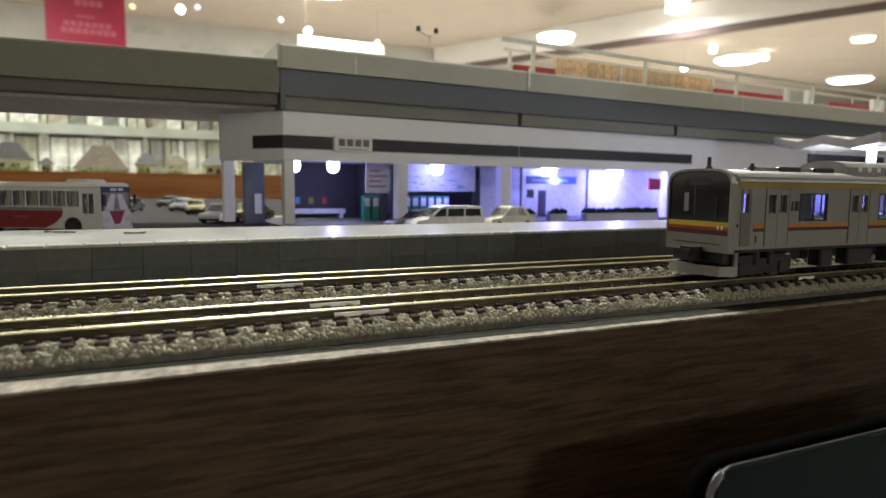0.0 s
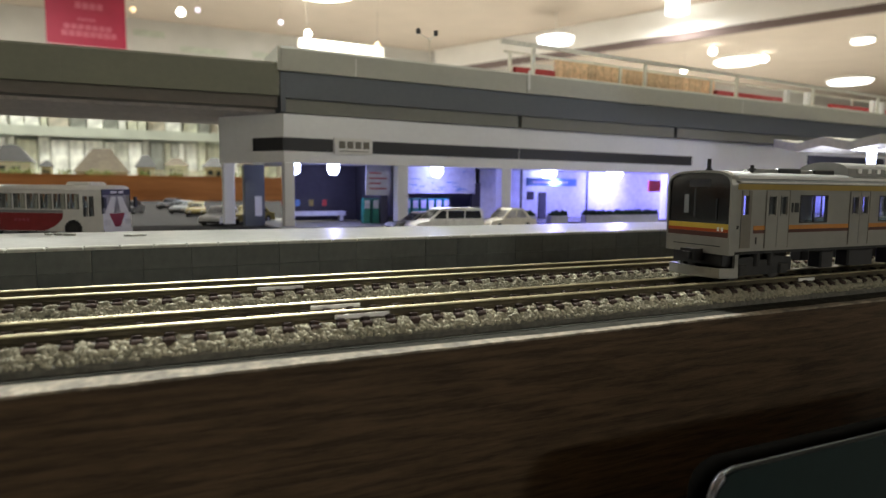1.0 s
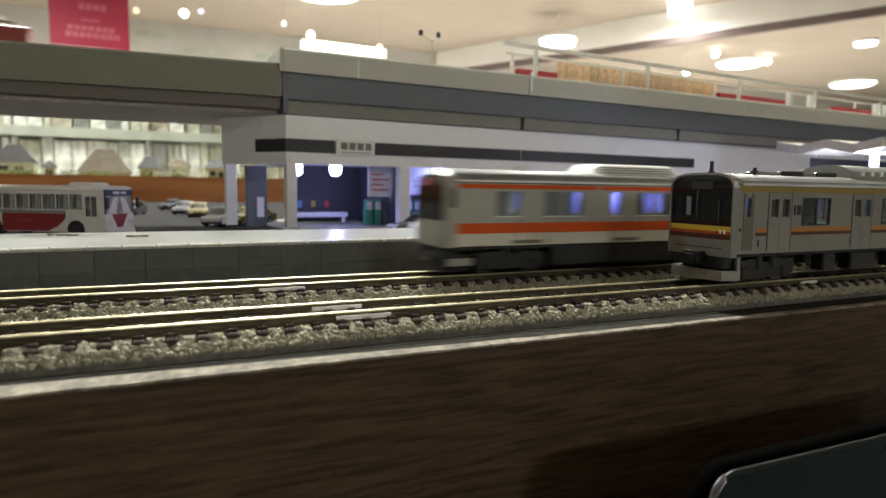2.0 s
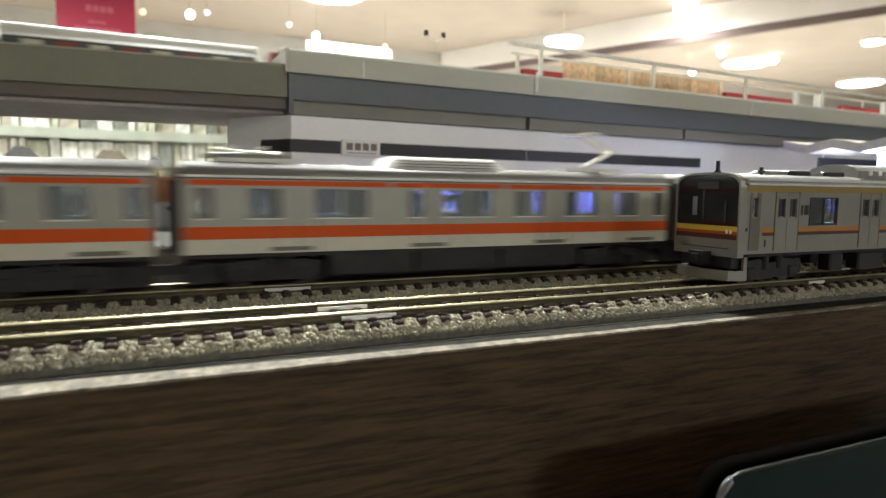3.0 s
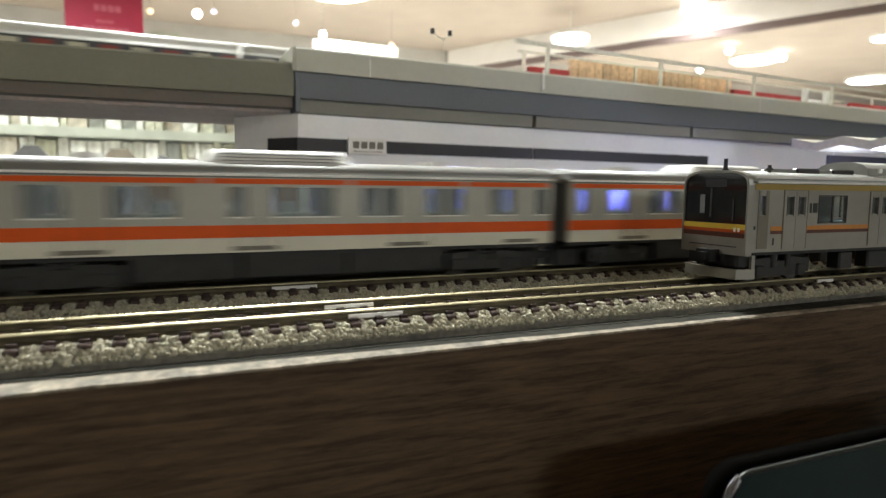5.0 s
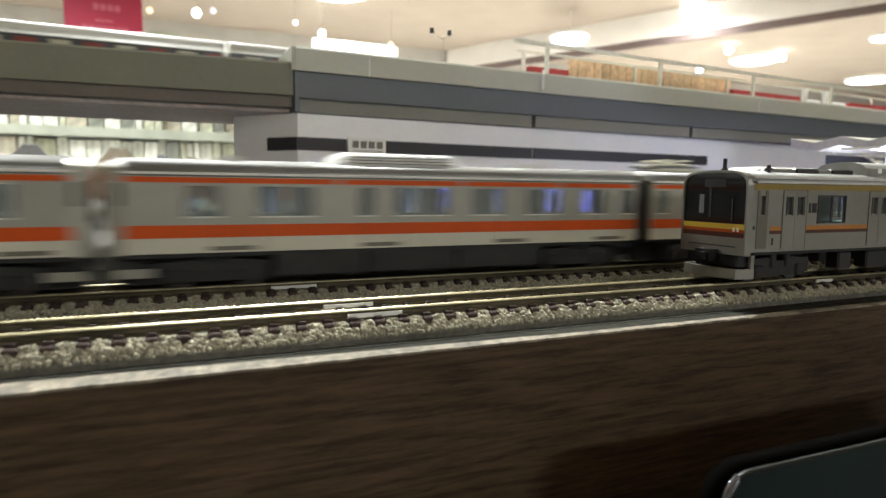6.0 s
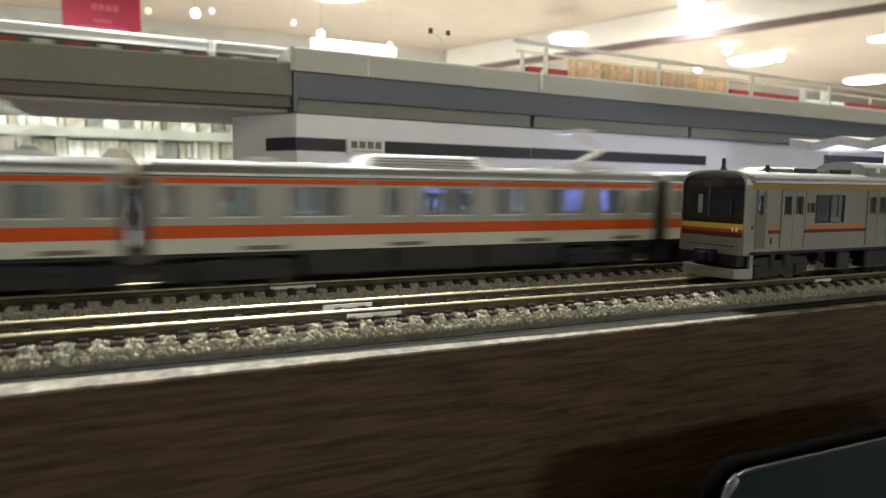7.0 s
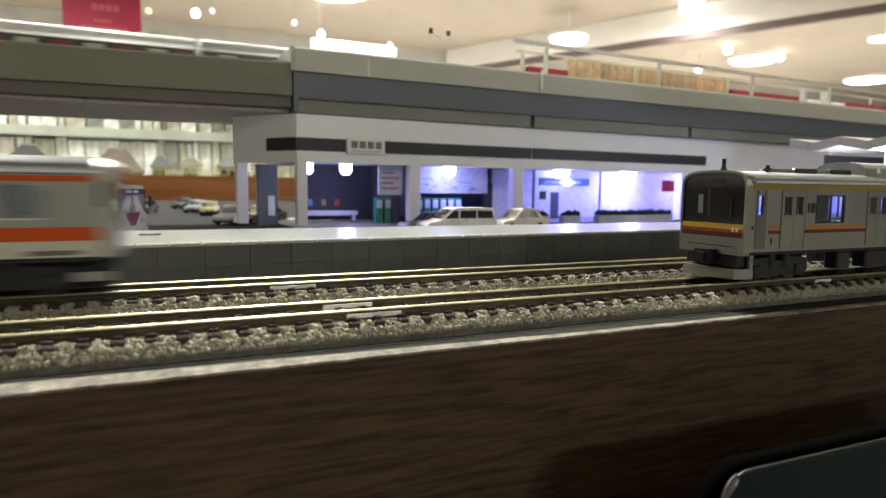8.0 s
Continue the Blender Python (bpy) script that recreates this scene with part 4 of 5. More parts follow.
    bogie(t, 20)
    bogie(t, LCAR - 20)
    return t


def commuter_car():
    """The standing train's cab car, with yellow, amber and brown stripes; x runs back from the cab."""
    t = thing("commuter_train_car", "stainless model train with yellow, orange and brown stripes", "train car", (117.6, NEAR, RAIL))
    L = 132.0
    hw = 9.5
    z0, z1 = 7.4, 23.6
    op, doors, wins = [], [], []
    op.append((3.0, 4.6, 15.9, 20.2))
    for d in (10.6, 41.6, 72.6, 103.6):
        doors.append(d)
        op += [(d + 1.0, d + 3.0, 15.9, 20.0), (d + 4.8, d + 6.8, 15.9, 20.0)]
    for w in (22.6, 54.0, 85.0, 115.0):
        wins.append((w, w + 10.0))
        op.append((w, w + 10.0, 14.0, 20.2))
    for s in (-1, 1):
        ya, yb = sorted((s * hw, s * (hw - 0.7)))
        bm = bmesh.new()
        side_mesh(bm, L, op, ya, yb, z0, z1, 0.3)
        part("side_panel", bm, M["silver"], t, "grey stainless side with window openings")
        y = lambda a, b: sorted((s * (hw + a), s * (hw + b)))
        edges = [6.6, 10.4, 18.6, 41.4, 49.6, 72.4, 80.6, 103.4, 111.6, 131]
        for a, b in zip(edges[::2], edges[1::2]):
            made("yellow_belt", M["amber"], t, (a, b, *y(0.003, 0.05), 12.3, 13.3), label="amber belt")
            made("brown_belt", M["brown"], t, (a, b, *y(0.003, 0.05), 11.5, 12.29), label="brown belt")
        made("upper_stripe", M["ochre"], t, (1.0, L - 1, *y(0.003, 0.05), 21.6, 22.9), label="ochre upper stripe")
        for a, b, c, d in op:
            w = made("window", M["glass"], t, (a + 0.04, b - 0.04, *y(-0.3, -0.15), c + 0.04, d - 0.04), label="clear window pane")
            w.visible_shadow = False
        for a, b in wins:
            for p in ((a - 0.25, a, 13.75, 20.45), (b, b + 0.25, 13.75, 20.45), (a, b, 13.75, 14.0), (a, b, 20.2, 20.45), ((a + b) / 2 - 0.3, (a + b) / 2 + 0.3, 14.0, 20.2)):
                made("window_frame", M["gear"], t, (p[0], p[1], *y(-0.14, 0.06), p[2], p[3]))
        for d in doors:
            for k in (0, 1):
                a = d + k * 3.92
                dr = made("door", M["silver"], t, (a + 0.05, a + 0.95, *y(0.004, 0.14), 8.2, 21.2), (a + 3.05, a + 3.85, *y(0.004, 0.14), 8.2, 21.2),
                          (a + 0.95, a + 3.05, *y(0.004, 0.14), 8.2, 15.7), (a + 0.95, a + 3.05, *y(0.004, 0.14), 20.1, 21.2), label="grey sliding door leaf")
                made("door_seal", M["gear"], dr, (a + 0.8, a + 0.94, *y(0.15, 0.18), 15.6, 20.2), (a + 3.06, a + 3.2, *y(0.15, 0.18), 15.6, 20.2))
            made("door_frame", M["doorgrey"], t, (d - 0.2, d - 0.02, *y(0.006, 0.16), 8.0, 21.5), (d + 7.86, d + 8.02, *y(0.006, 0.16), 8.0, 21.5), (d - 0.2, d + 8.02, *y(0.006, 0.16), 21.52, 21.66))
        made("crew_door", M["doorgrey"], t, (2.3, 2.9, *y(0.004, 0.12), 8.2, 21.4), (4.7, 5.6, *y(0.004, 0.12), 8.2, 21.4), (2.9, 4.7, *y(0.004, 0.12), 8.2, 15.8), label="grey crew door")
        made("number_plate", M["gear"], t, (1.1, 1.7, *y(0.004, 0.08), 12.6, 13.4), (7.4, 7.9, *y(0.004, 0.06), 9.0, 10.6))
    # plain emblem on the side
    bm = bmesh.new()
    box(bm, 19.4, 20.0, -hw - 0.09, -hw - 0.01, 16.3, 18.6)
    box(bm, 20.5, 22.0, -hw - 0.09, -hw - 0.01, 16.3, 18.6)
    part("emblem", bm, M["black"], t, "small black emblem")
    bm = bmesh.new()
    prism(bm, [(-hw - 0.2, z1 - 0.4), (-hw - 0.2, z1)] + [(-hw * math.cos(math.pi * i / 16), z1 + 2.5 * math.sin(math.pi * i / 16) ** 0.8) for i in range(17)] + [(hw + 0.2, z1), (hw + 0.2, z1 - 0.4)], "x", 0.4, L)
    part("roof", bm, M["roofgrey"], t, "grey rounded roof", True)
    for s in (-1, 1):
        made("gutter", M["white"], t, (1.2, L, *sorted((s * (hw + 0.21), s * (hw + 0.5))), 23.1, 23.5))
        made("roof_rib", M["white"], t, (1.2, L, *sorted((s * (hw - 0.35), s * (hw + 0.12))), 24.15, 24.75))
    # cab front: pale rounded frame, recessed black mask, stripes
    def arch(inset, low, high):
        w = hw - inset
        pts = [(-w, low), (-w, 22.6 - inset)]
        for i in range(1, 12):
            a = math.pi * (1 - i / 12)
            pts.append((w * math.copysign(abs(math.cos(a)) ** 0.6, math.cos(a)), 22.6 - inset + (high - 22.6 + inset) * math.sin(a) ** 0.7))
        return pts + [(w, 22.6 - inset), (w, low)]
    bm = bmesh.new()
    outer, inner = arch(0.0, 6.6, 26.1), arch(0.45, 6.6, 25.6)
    va = [bm.verts.new((-1.0 * MM, p[0] * MM, p[1] * MM)) for p in outer]
    vb = [bm.verts.new((-1.0 * MM, p[0] * MM, p[1] * MM)) for p in inner]
    vc = [bm.verts.new((0.8 * MM, p[0] * MM * 1.01, p[1] * MM)) for p in outer]
    vd = [bm.verts.new((0.2 * MM, p[0] * MM, p[1] * MM)) for p in inner]
    for i in range(len(outer) - 1):
        bm.faces.new((va[i], va[i + 1], vb[i + 1], vb[i]))
        bm.faces.new((vc[i + 1], va[i + 1], va[i], vc[i]))
        bm.faces.new((vb[i], vb[i + 1], vd[i + 1], vd[i]))
    cf = part("cab_frame", bm, M["silver"], t, "pale grey cab front surround")
    bm = bmesh.new()
    prism(bm, arch(0.5, 13.7, 25.5), "x", -0.6, 0.25)
    mask = part("cab_mask", bm, M["mask"], t, "glossy black cab front")
    made("destination_sign", M["black"], mask, (-0.7, -0.605, -3.2, 3.0, 22.2, 24.0))
    made("centre_post", M["gear"], mask, (-0.7, -0.605, 0.9, 1.35, 15, 22))
    made("notice", M["carsilver"], mask, (-0.7, -0.605, 3.0, 4.4, 15.9, 20.4), label="pale notice behind the cab glass")
    made("wiper", M["gear"], mask, (-0.82, -0.72, -5.5, -5.2, 14.5, 19.5))
    made("stripe_yellow", M["yellow"], t, (-0.9, -0.1, -hw + 0.5, hw - 0.5, 12.5, 13.69), label="yellow front stripe")
    made("stripe_orange", M["front_orange"], t, (-0.9, -0.1, -hw + 0.5, hw - 0.5, 11.75, 12.49), label="orange front stripe")
    made("stripe_brown", M["brown"], t, (-0.9, -0.1, -hw + 0.5, hw - 0.5, 10.6, 11.74), label="brown front stripe")
    bm = bmesh.new()
    for k in range(2):
        box(bm, -0.98, -0.91, -7.6 + k * 1.1, -7.05 + k * 1.1, 12.0, 12.9)
    part("front_emblem", bm, M["white"], t, "small white emblem")
    made("cab_panel", M["silver"], t, (-0.95, 0.2, -hw + 0.46, hw - 0.46, 6.6, 10.59), label="grey lower cab panel")
    made("step_line", M["gear"], t, (-1.05, -0.96, -7, 7, 8.4, 8.6))
    made("coupler", M["black"], t, (-3.6, -0.2, -2.2, 2.2, 4.8, 7.6), (-4.4, -3.6, -1.2, 1.2, 5.2, 6.9))
    made("buffer_beam", M["black"], t, (-0.4, 3.6, -7.4, 7.4, 3.9, 6.59))
    bm = bmesh.new()
    prism(bm, [(-1.4, -7.6), (-2.2, -4), (-2.4, 0), (-2.2, 4), (-1.4, 7.6), (3.5, 8.6), (3.5, 7.8), (-0.4, 6.8), (-1.4, 0), (-0.4, -6.8), (3.5, -7.8), (3.5, -8.6)], "z", 1.1, 3.4)
    part("snow_plough", bm, M["silver"], t, "pale grey front skirt")
    for y0, y1 in ((-8.5, -7.8), (7.8, 8.5)):
        made("skirt_post", M["silver"], t, (2.4, 3.5, y0, y1, 3.41, 7.3))
    # roof fittings
    bm = bmesh.new()
    cyl(bm, (2.2, 0, 26.0), (2.2, 0, 26.6), 0.9, 12, 0.7)
    cyl(bm, (2.2, 0, 26.6), (2.2, 0, 28.9), 0.5, 12, 0.45)
    part("antenna", bm, M["black"], t, "small black roof antenna")
    bm = bmesh.new()
    cyl(bm, (10, -5.6, 25.2), (10, -5.6, 27.4), 0.45, 10)
    box(bm, 9.3, 10.8, -6.0, -5.2, 26.2, 26.7)
    part("whistle", bm, M["black"], t, "small black whistle")
    for a, b in ((20, 28.0), (33, 41)):
        bm = bmesh.new()
        cbox(bm, a, b, -5.4, -3.6, 25.3, 26.9, 0.3)
        cbox(bm, a, b, 3.6, 5.4, 25.3, 26.9, 0.3)
        part("roof_vent", bm, M["black"], t, "black roof vent")
    made("roof_plate", M["roofgrey"], t, (11.6, 19.8, -5.1, -3.7, 25.6, 26.6), (28.2, 32.8, -5.1, -3.7, 25.6, 26.6))
    bm = bmesh.new()
    prism(bm, [(-7, 25.0)] + [(7 * math.cos(math.pi * (1 - i / 10)), 25.6 + 3.6 * math.sin(math.pi * i / 10) ** 0.6) for i in range(11)] + [(7, 25.0)], "x", 44, 72)
    acu = part("air_conditioner", bm, M["roofgrey"], t, "grey rounded air conditioner", False)
    for x in range(48, 70, 4):
        made("louvre", M["roofwhite"], acu, (x, x + 1.4, -7.15, -6.4, 26.2, 27.4))
    made("floor", M["inside"], t, (0.6, L, -hw + 0.71, hw - 0.71, 8.5, 10.0))
    made("end_wall", M["silver"], t, (L, L + 0.5, -hw, hw, 7.4, 24.5))
    for a, b in ((20, 34), (51, 66), (82, 97), (112, 128)):
        for s in (-1, 1):
            made("seat_row", M["seat"], t, (a, b, *sorted((s * 8.7, s * 5.6)), 10.01, 13.2))
    made("underfloor", M["gear"], t, (1.0, L - 1, -hw + 1.0, hw - 1.0, 6.6, 8.4))
    for a, b in ((33.5, 38.5), (44.5, 55), (62, 68), (72, 80), (86, 100)):
        for y0, y1 in ((-hw + 1.3, -4.6), (4.6, hw - 1.3)):
            bm = bmesh.new()
            cbox(bm, a, b, y0, y1, 2.2, 6.59, 0.4)
            part("equipment_box", bm, M["black"], t)
    bogie(t, 12.5)
    bogie(t, L - 14)
    return t


def upper_wagon():
    t = thing("passenger_wagon", "white-roofed model passenger wagon with dark sides", "train car", group="wagons of the upper train")
    L = 106.5
    made("side_panel", M["cardark"], t, (0.3, L - 0.3, -9.4, -8.7, 5, 16.0), (0.3, L - 0.3, 8.7, 9.4, 5, 16.0), label="dark side panels")
    for x in range(8, 100, 13):
        made("window", M["maroon"] if x % 2 else M["inside"], t, (x, x + 8, -9.46, -9.41, 11.0, 15.0))
    bm = bmesh.new()
    prism(bm, roof_profile(9.5, 16.5, 22.8, 12, 0.0), "x", 0, L)
    part("roof", bm, M["roofwhite"], t, "smooth white rounded roof", True)
    made("end_wall", M["cardark"], t, (0.31, 1, -8.69, 8.69, 5, 15.9), (L - 1, L - 0.31, -8.69, 8.69, 5, 15.9))
    made("underframe", M["gear"], t, (4, L - 4, -7, 7, 0.0, 4.99))
    return t


def upper_loco():
    t = thing("locomotive", "maroon model electric locomotive with pantographs", "locomotive")
    L = 112.0
    made("body", M["maroon"], t, (0, L, -9.2, 9.2, 4, 19.0), label="maroon body")
    bm = bmesh.new()
    prism(bm, roof_profile(9.2, 19.05, 20.6, 8, 0.2), "x", 0, L)
    part("roof", bm, M["maroon"], t, "dark red roof", True)
    made("roof_hatch", M["roofwhite"], t, (28, 46, -5, 5, 20.6, 22.2), (66, 84, -5, 5, 20.6, 22.2), label="white roof hatch")
    made("roof_step", M["gear"], t, (4, 26, -5, 5, 20.3, 20.9))
    pantograph(t, 14, False, 20.8)
    pantograph(t, 98, False, 20.8)
    made("underframe", M["gear"], t, (3, L - 3, -7, 7, 0.0, 3.99))
    return t


# ---- road vehicles ----
def wheel(parent, x, y, r, w, hub):
    bm = bmesh.new()
    cyl(bm, (x, y - w / 2, r), (x, y + w / 2, r), r, 18)
    wl = part("wheel", bm, M["tyre"], parent)
    bm = bmesh.new()
    cyl(bm, (x, y - w / 2 - 0.05, r), (x, y + w / 2 + 0.05, r), r * 0.55, 14)
    part("rim", bm, hub, wl)


def build_bus(at, turn):
    """Single-decker; x runs back from the front."""
    t = thing("bus", "white and dark red model bus on the station road", "bus", at, turn)
    t.scale = (1.05, 1.05, 1.05)
    L, hw = 66.0, 8.2
    op = [(3.0, 4.8, 7.6, 14.8), (5.3, 7.1, 7.6, 14.8)] + [(8.6 + i * 5.2, 13.1 + i * 5.2, 10.0, 15.6) for i in range(10)]
    for s in (-1, 1):
        ya, yb = sorted((s * hw, s * (hw - 0.5)))
        bm = bmesh.new()
        arch = [q for x in (11.3, 43.3) for q in ((x - 3.5, x + 3.5, 2.0, 4.2), (x - 3.0, x + 3.0, 4.2, 5.2), (x - 2.2, x + 2.2, 5.2, 5.9), (x - 1.1, x + 1.1, 5.9, 6.25))]
        side_mesh(bm, L, arch + op, ya, yb, 2.0, 17.2)
        part("side_panel", bm, M["white"], t, "white side panel")
        y = lambda a, b: sorted((s * (hw + a), s * (hw + b)))
        bm = bmesh.new()
        yy = y(0.004, 0.06)
        prism(bm, [(22, 2.2), (18, 4.0), (15.2, 6.6), (14.8, 8.6), (39.8, 8.6), (39.8, 2.2)], "y", yy[0], yy[1])
        prism(bm, [(46.8, 2.6), (46.8, 5.8), (51, 6.4), (66, 6.4), (66, 2.6)], "y", yy[0], yy[1])
        part("red_panel", bm, M["busred"], t, "dark red swoosh panel")
        made("belt", M["carsilver"], t, (14.9, 66, *y(0.004, 0.05), 8.65, 9.7))
        for a, b, c, d in op:
            w = made("window", M["glass"], t, (a + 0.05, b - 0.05, *y(-0.3, -0.15), c + 0.05, d - 0.05), label="window with pale curtain")
            made("curtain", M["inside"], t, (a + 0.3, b - 0.3 - (b - a) * 0.4, *y(-0.9, -0.8), c, d - 0.2))
            w.visible_shadow = False
            made("frame", M["black"], w, (a, a + 0.25, *y(-0.14, 0.03), c, d), (b - 0.25, b, *y(-0.14, 0.03), c, d))
        bm = bmesh.new()
        for k in range(4):
            box(bm, 28 + k * 1.6, 29.1 + k * 1.6, *y(0.07, 0.09), 5.6, 6.6)
        part("writing", bm, M["posterink"], t)
        for x in (11.3, 43.3):
            wheel(t, x, s * (hw - 1.3), 3.1, 2.2, M["gear"])
    bm = bmesh.new()
    prism(bm, roof_profile(hw, 17.3, 18.8, 12), "x", 0, L)
    part("roof", bm, M["white"], t, "white roof", True)
    bm = bmesh.new()
    cbox(bm, 6.5, 16, -5, 5, 18.2, 20.0, 0.8)
    part("air_conditioner", bm, M["white"], t, "white roof unit")
    made("floor", M["gear"], t, (0.5, L - 0.5, -hw + 0.51, hw - 0.51, 2.6, 4.0))
    made("front_panel", M["white"], t, (-0.4, 0.0, -hw, hw, 2.0, 8.6), label="white front panel")
    w = made("windscreen", M["palescreen"], t, (-0.3, -0.05, -hw + 0.5, hw - 0.5, 8.61, 15.2), label="large pale reflecting windscreen")
    made("wind_frame", M["black"], t, (-0.4, 0, -hw, -hw + 0.49, 8.61, 17.3), (-0.4, 0, hw - 0.49, hw, 8.61, 17.3))
    made("screen_curtain", M["inside"], t, (0.6, 0.8, -hw + 0.6, -2.2, 8.7, 15.0), (0.6, 0.8, 2.4, hw - 0.6, 8.7, 15.0))
    bd = made("destination_board", M["black"], t, (-0.42, 0, -hw + 0.5, hw - 0.5, 15.21, 17.3))
    made("writing", M["white"], bd, (-0.5, -0.43, -4, -1, 15.8, 16.7), (-0.5, -0.43, 0, 3.6, 15.8, 16.7))
    bm = bmesh.new()
    prism(bm, [(-4.6, 8.5), (4.6, 8.5), (1.6, 3.6), (-1.6, 3.6)], "x", -0.46, -0.41)
    part("front_chevron", bm, M["busred"], t, "red chevron on the front")
    for q in (-1, 1):
        bm = bmesh.new()
        prism(bm, [(q * 7.0, 8.7), (q * 2.0, 8.7), (q * 0.6, 14.6), (q * 3.2, 14.6)], "x", -0.42, -0.31)
        part("screen_blind", bm, M["white"], t, "pale slanted blind behind the windscreen")
    for y in (-6.2, 6.2):
        made("headlight", M["carwhite"], t, (-0.6, -0.41, y - 1.6, y + 1.6, 4.2, 6.2))
    made("bumper", M["white"], t, (-1.0, -0.41, -hw, hw, 1.4, 2.9))
    made("back_panel", M["white"], t, (L, L + 0.4, -hw, hw, 2.0, 17.2))
    for s in (-1, 1):
        made("mirror", M["black"], t, (-2.2, -1.4, *sorted((s * (hw + 0.3), s * (hw + 1.6))), 10.5, 14.5))


def build_car(kind, paint, at, turn, label, name="car", stretch=(1, 1, 1), glazing=None):
    """Small road vehicle; x runs back from the nose."""
    t = thing(name, label, "car", at, turn, group="parked cars")
    t.scale = stretch
    glazing = glazing or M["mask"]
    if kind == "van":
        body = [(0, 1.6), (0, 4.4), (1.2, 5.6), (6.5, 6.6), (32, 6.6), (32, 1.6)]
        cabin = [(6.0, 6.61), (11.5, 11.2), (14, 11.7), (30.6, 11.6), (31.7, 10.6), (31.9, 6.61)]
        glass = [(8.2, 7.3), (12.0, 10.6), (14.2, 10.6), (14.2, 7.3)], [(15.0, 7.3), (15.0, 10.6), (22.6, 10.6), (22.6, 7.3)], [(23.2, 7.3), (23.2, 10.6), (30.2, 10.4), (30.9, 7.3)]
        wx, hw, length = (6.2, 25.8), 6.0, 32
    else:
        body = [(0, 1.4), (0, 3.6), (1.4, 4.9), (9, 5.6), (27, 5.7), (29.4, 5.2), (29.8, 3.6), (29.8, 1.4)]
        cabin = [(7.8, 5.62), (12.5, 9.0), (14, 9.5), (20.5, 9.5), (22.2, 8.9), (26.5, 5.72)]
        glass = [(9.8, 6.0), (13.0, 8.6), (16.4, 8.9), (16.4, 6.0)], [(17.1, 6.0), (17.1, 8.9), (20.4, 8.9), (24.2, 6.0)]
        wx, hw, length = (5.6, 23.6), 5.6, 29.8
    bm = bmesh.new()
    prism(bm, body, "y", -hw, hw)
    part("body", bm, paint, t)
    bm = bmesh.new()
    prism(bm, cabin, "y", -hw + 0.6, hw - 0.6)
    part("cabin", bm, paint, t)
    for g in glass:
        for s in (-1, 1):
            bm = bmesh.new()
            prism(bm, g, "y", *sorted((s * (hw - 0.59), s * (hw - 0.52))))
            part("window", bm, glazing, t, "side window")
    bm = bmesh.new()
    a, b = cabin[0], cabin[1]
    n = Vector((b[1] - a[1], -(b[0] - a[0]))).normalized() * -0.06
    p = [(a[0] + (b[0] - a[0]) * k, a[1] + (b[1] - a[1]) * k) for k in (0.12, 0.95)]
    prism(bm, [(p[0][0], p[0][1]), (p[1][0], p[1][1]), (p[1][0] + n.x, p[1][1] - n.y), (p[0][0] + n.x, p[0][1] - n.y)], "y", -hw + 1.1, hw - 1.1)
    part("windscreen", bm, glazing, t, "windscreen")
    for x in wx:
        for s in (-1, 1):
            wheel(t, x, s * (hw - 0.5), 2.1, 1.5, M["carsilver"])
    for y in (-3.9, 3.9):
        made("headlight", M["white"], t, (-0.1, -0.005, y - 1.1, y + 1.1, 3.0, 4.0))
        made("tail_light", M["red"], t, (length + 0.005, length + 0.1, y - 0.9, y + 0.9, 3.0, 4.4))
    made("bumper", M["gear"], t, (-0.35, -0.11, -hw + 0.4, hw - 0.4, 1.3, 2.4))


def vehicles():
    build_bus((-15.9, 269, ROAD), 149.5)
    z = ROAD
    build_car("van", M["carwhite"], (92.5, 233, z), 2.0, "white model minivan parked beside the platform", "minivan")
    build_car("car", M["carcream"], (128.5, 236, z), 6.0, "cream model car parked behind the minivan", stretch=(0.86, 1.0, 1.18), glazing=M["palescreen"])
    build_car("car", M["carsilver"], (88, 246, z), 3.0, "silver model car parked beside the minivan")
    build_car("car", M["carwhite"], (21.5, 325, z), 62.0, "pale silver model sedan parked on the station road")
    build_car("car", M["taxi"], (33, 337, z), 44.0, "yellow model taxi waiting by the station")
    build_car("car", M["taxi"], (20, 425, z), 85.0, "yellow model taxi waiting in a row")
    build_car("car", M["carsilver"], (10, 470, z), 70.0, "silver model car waiting in a row")
    build_car("car", M["cardark"], (1, 560, z), 60.0, "dark model car waiting in a row")
    build_car("car", M["cardark"], (-24, 470, z), 75.0, "dark model car behind the bus")


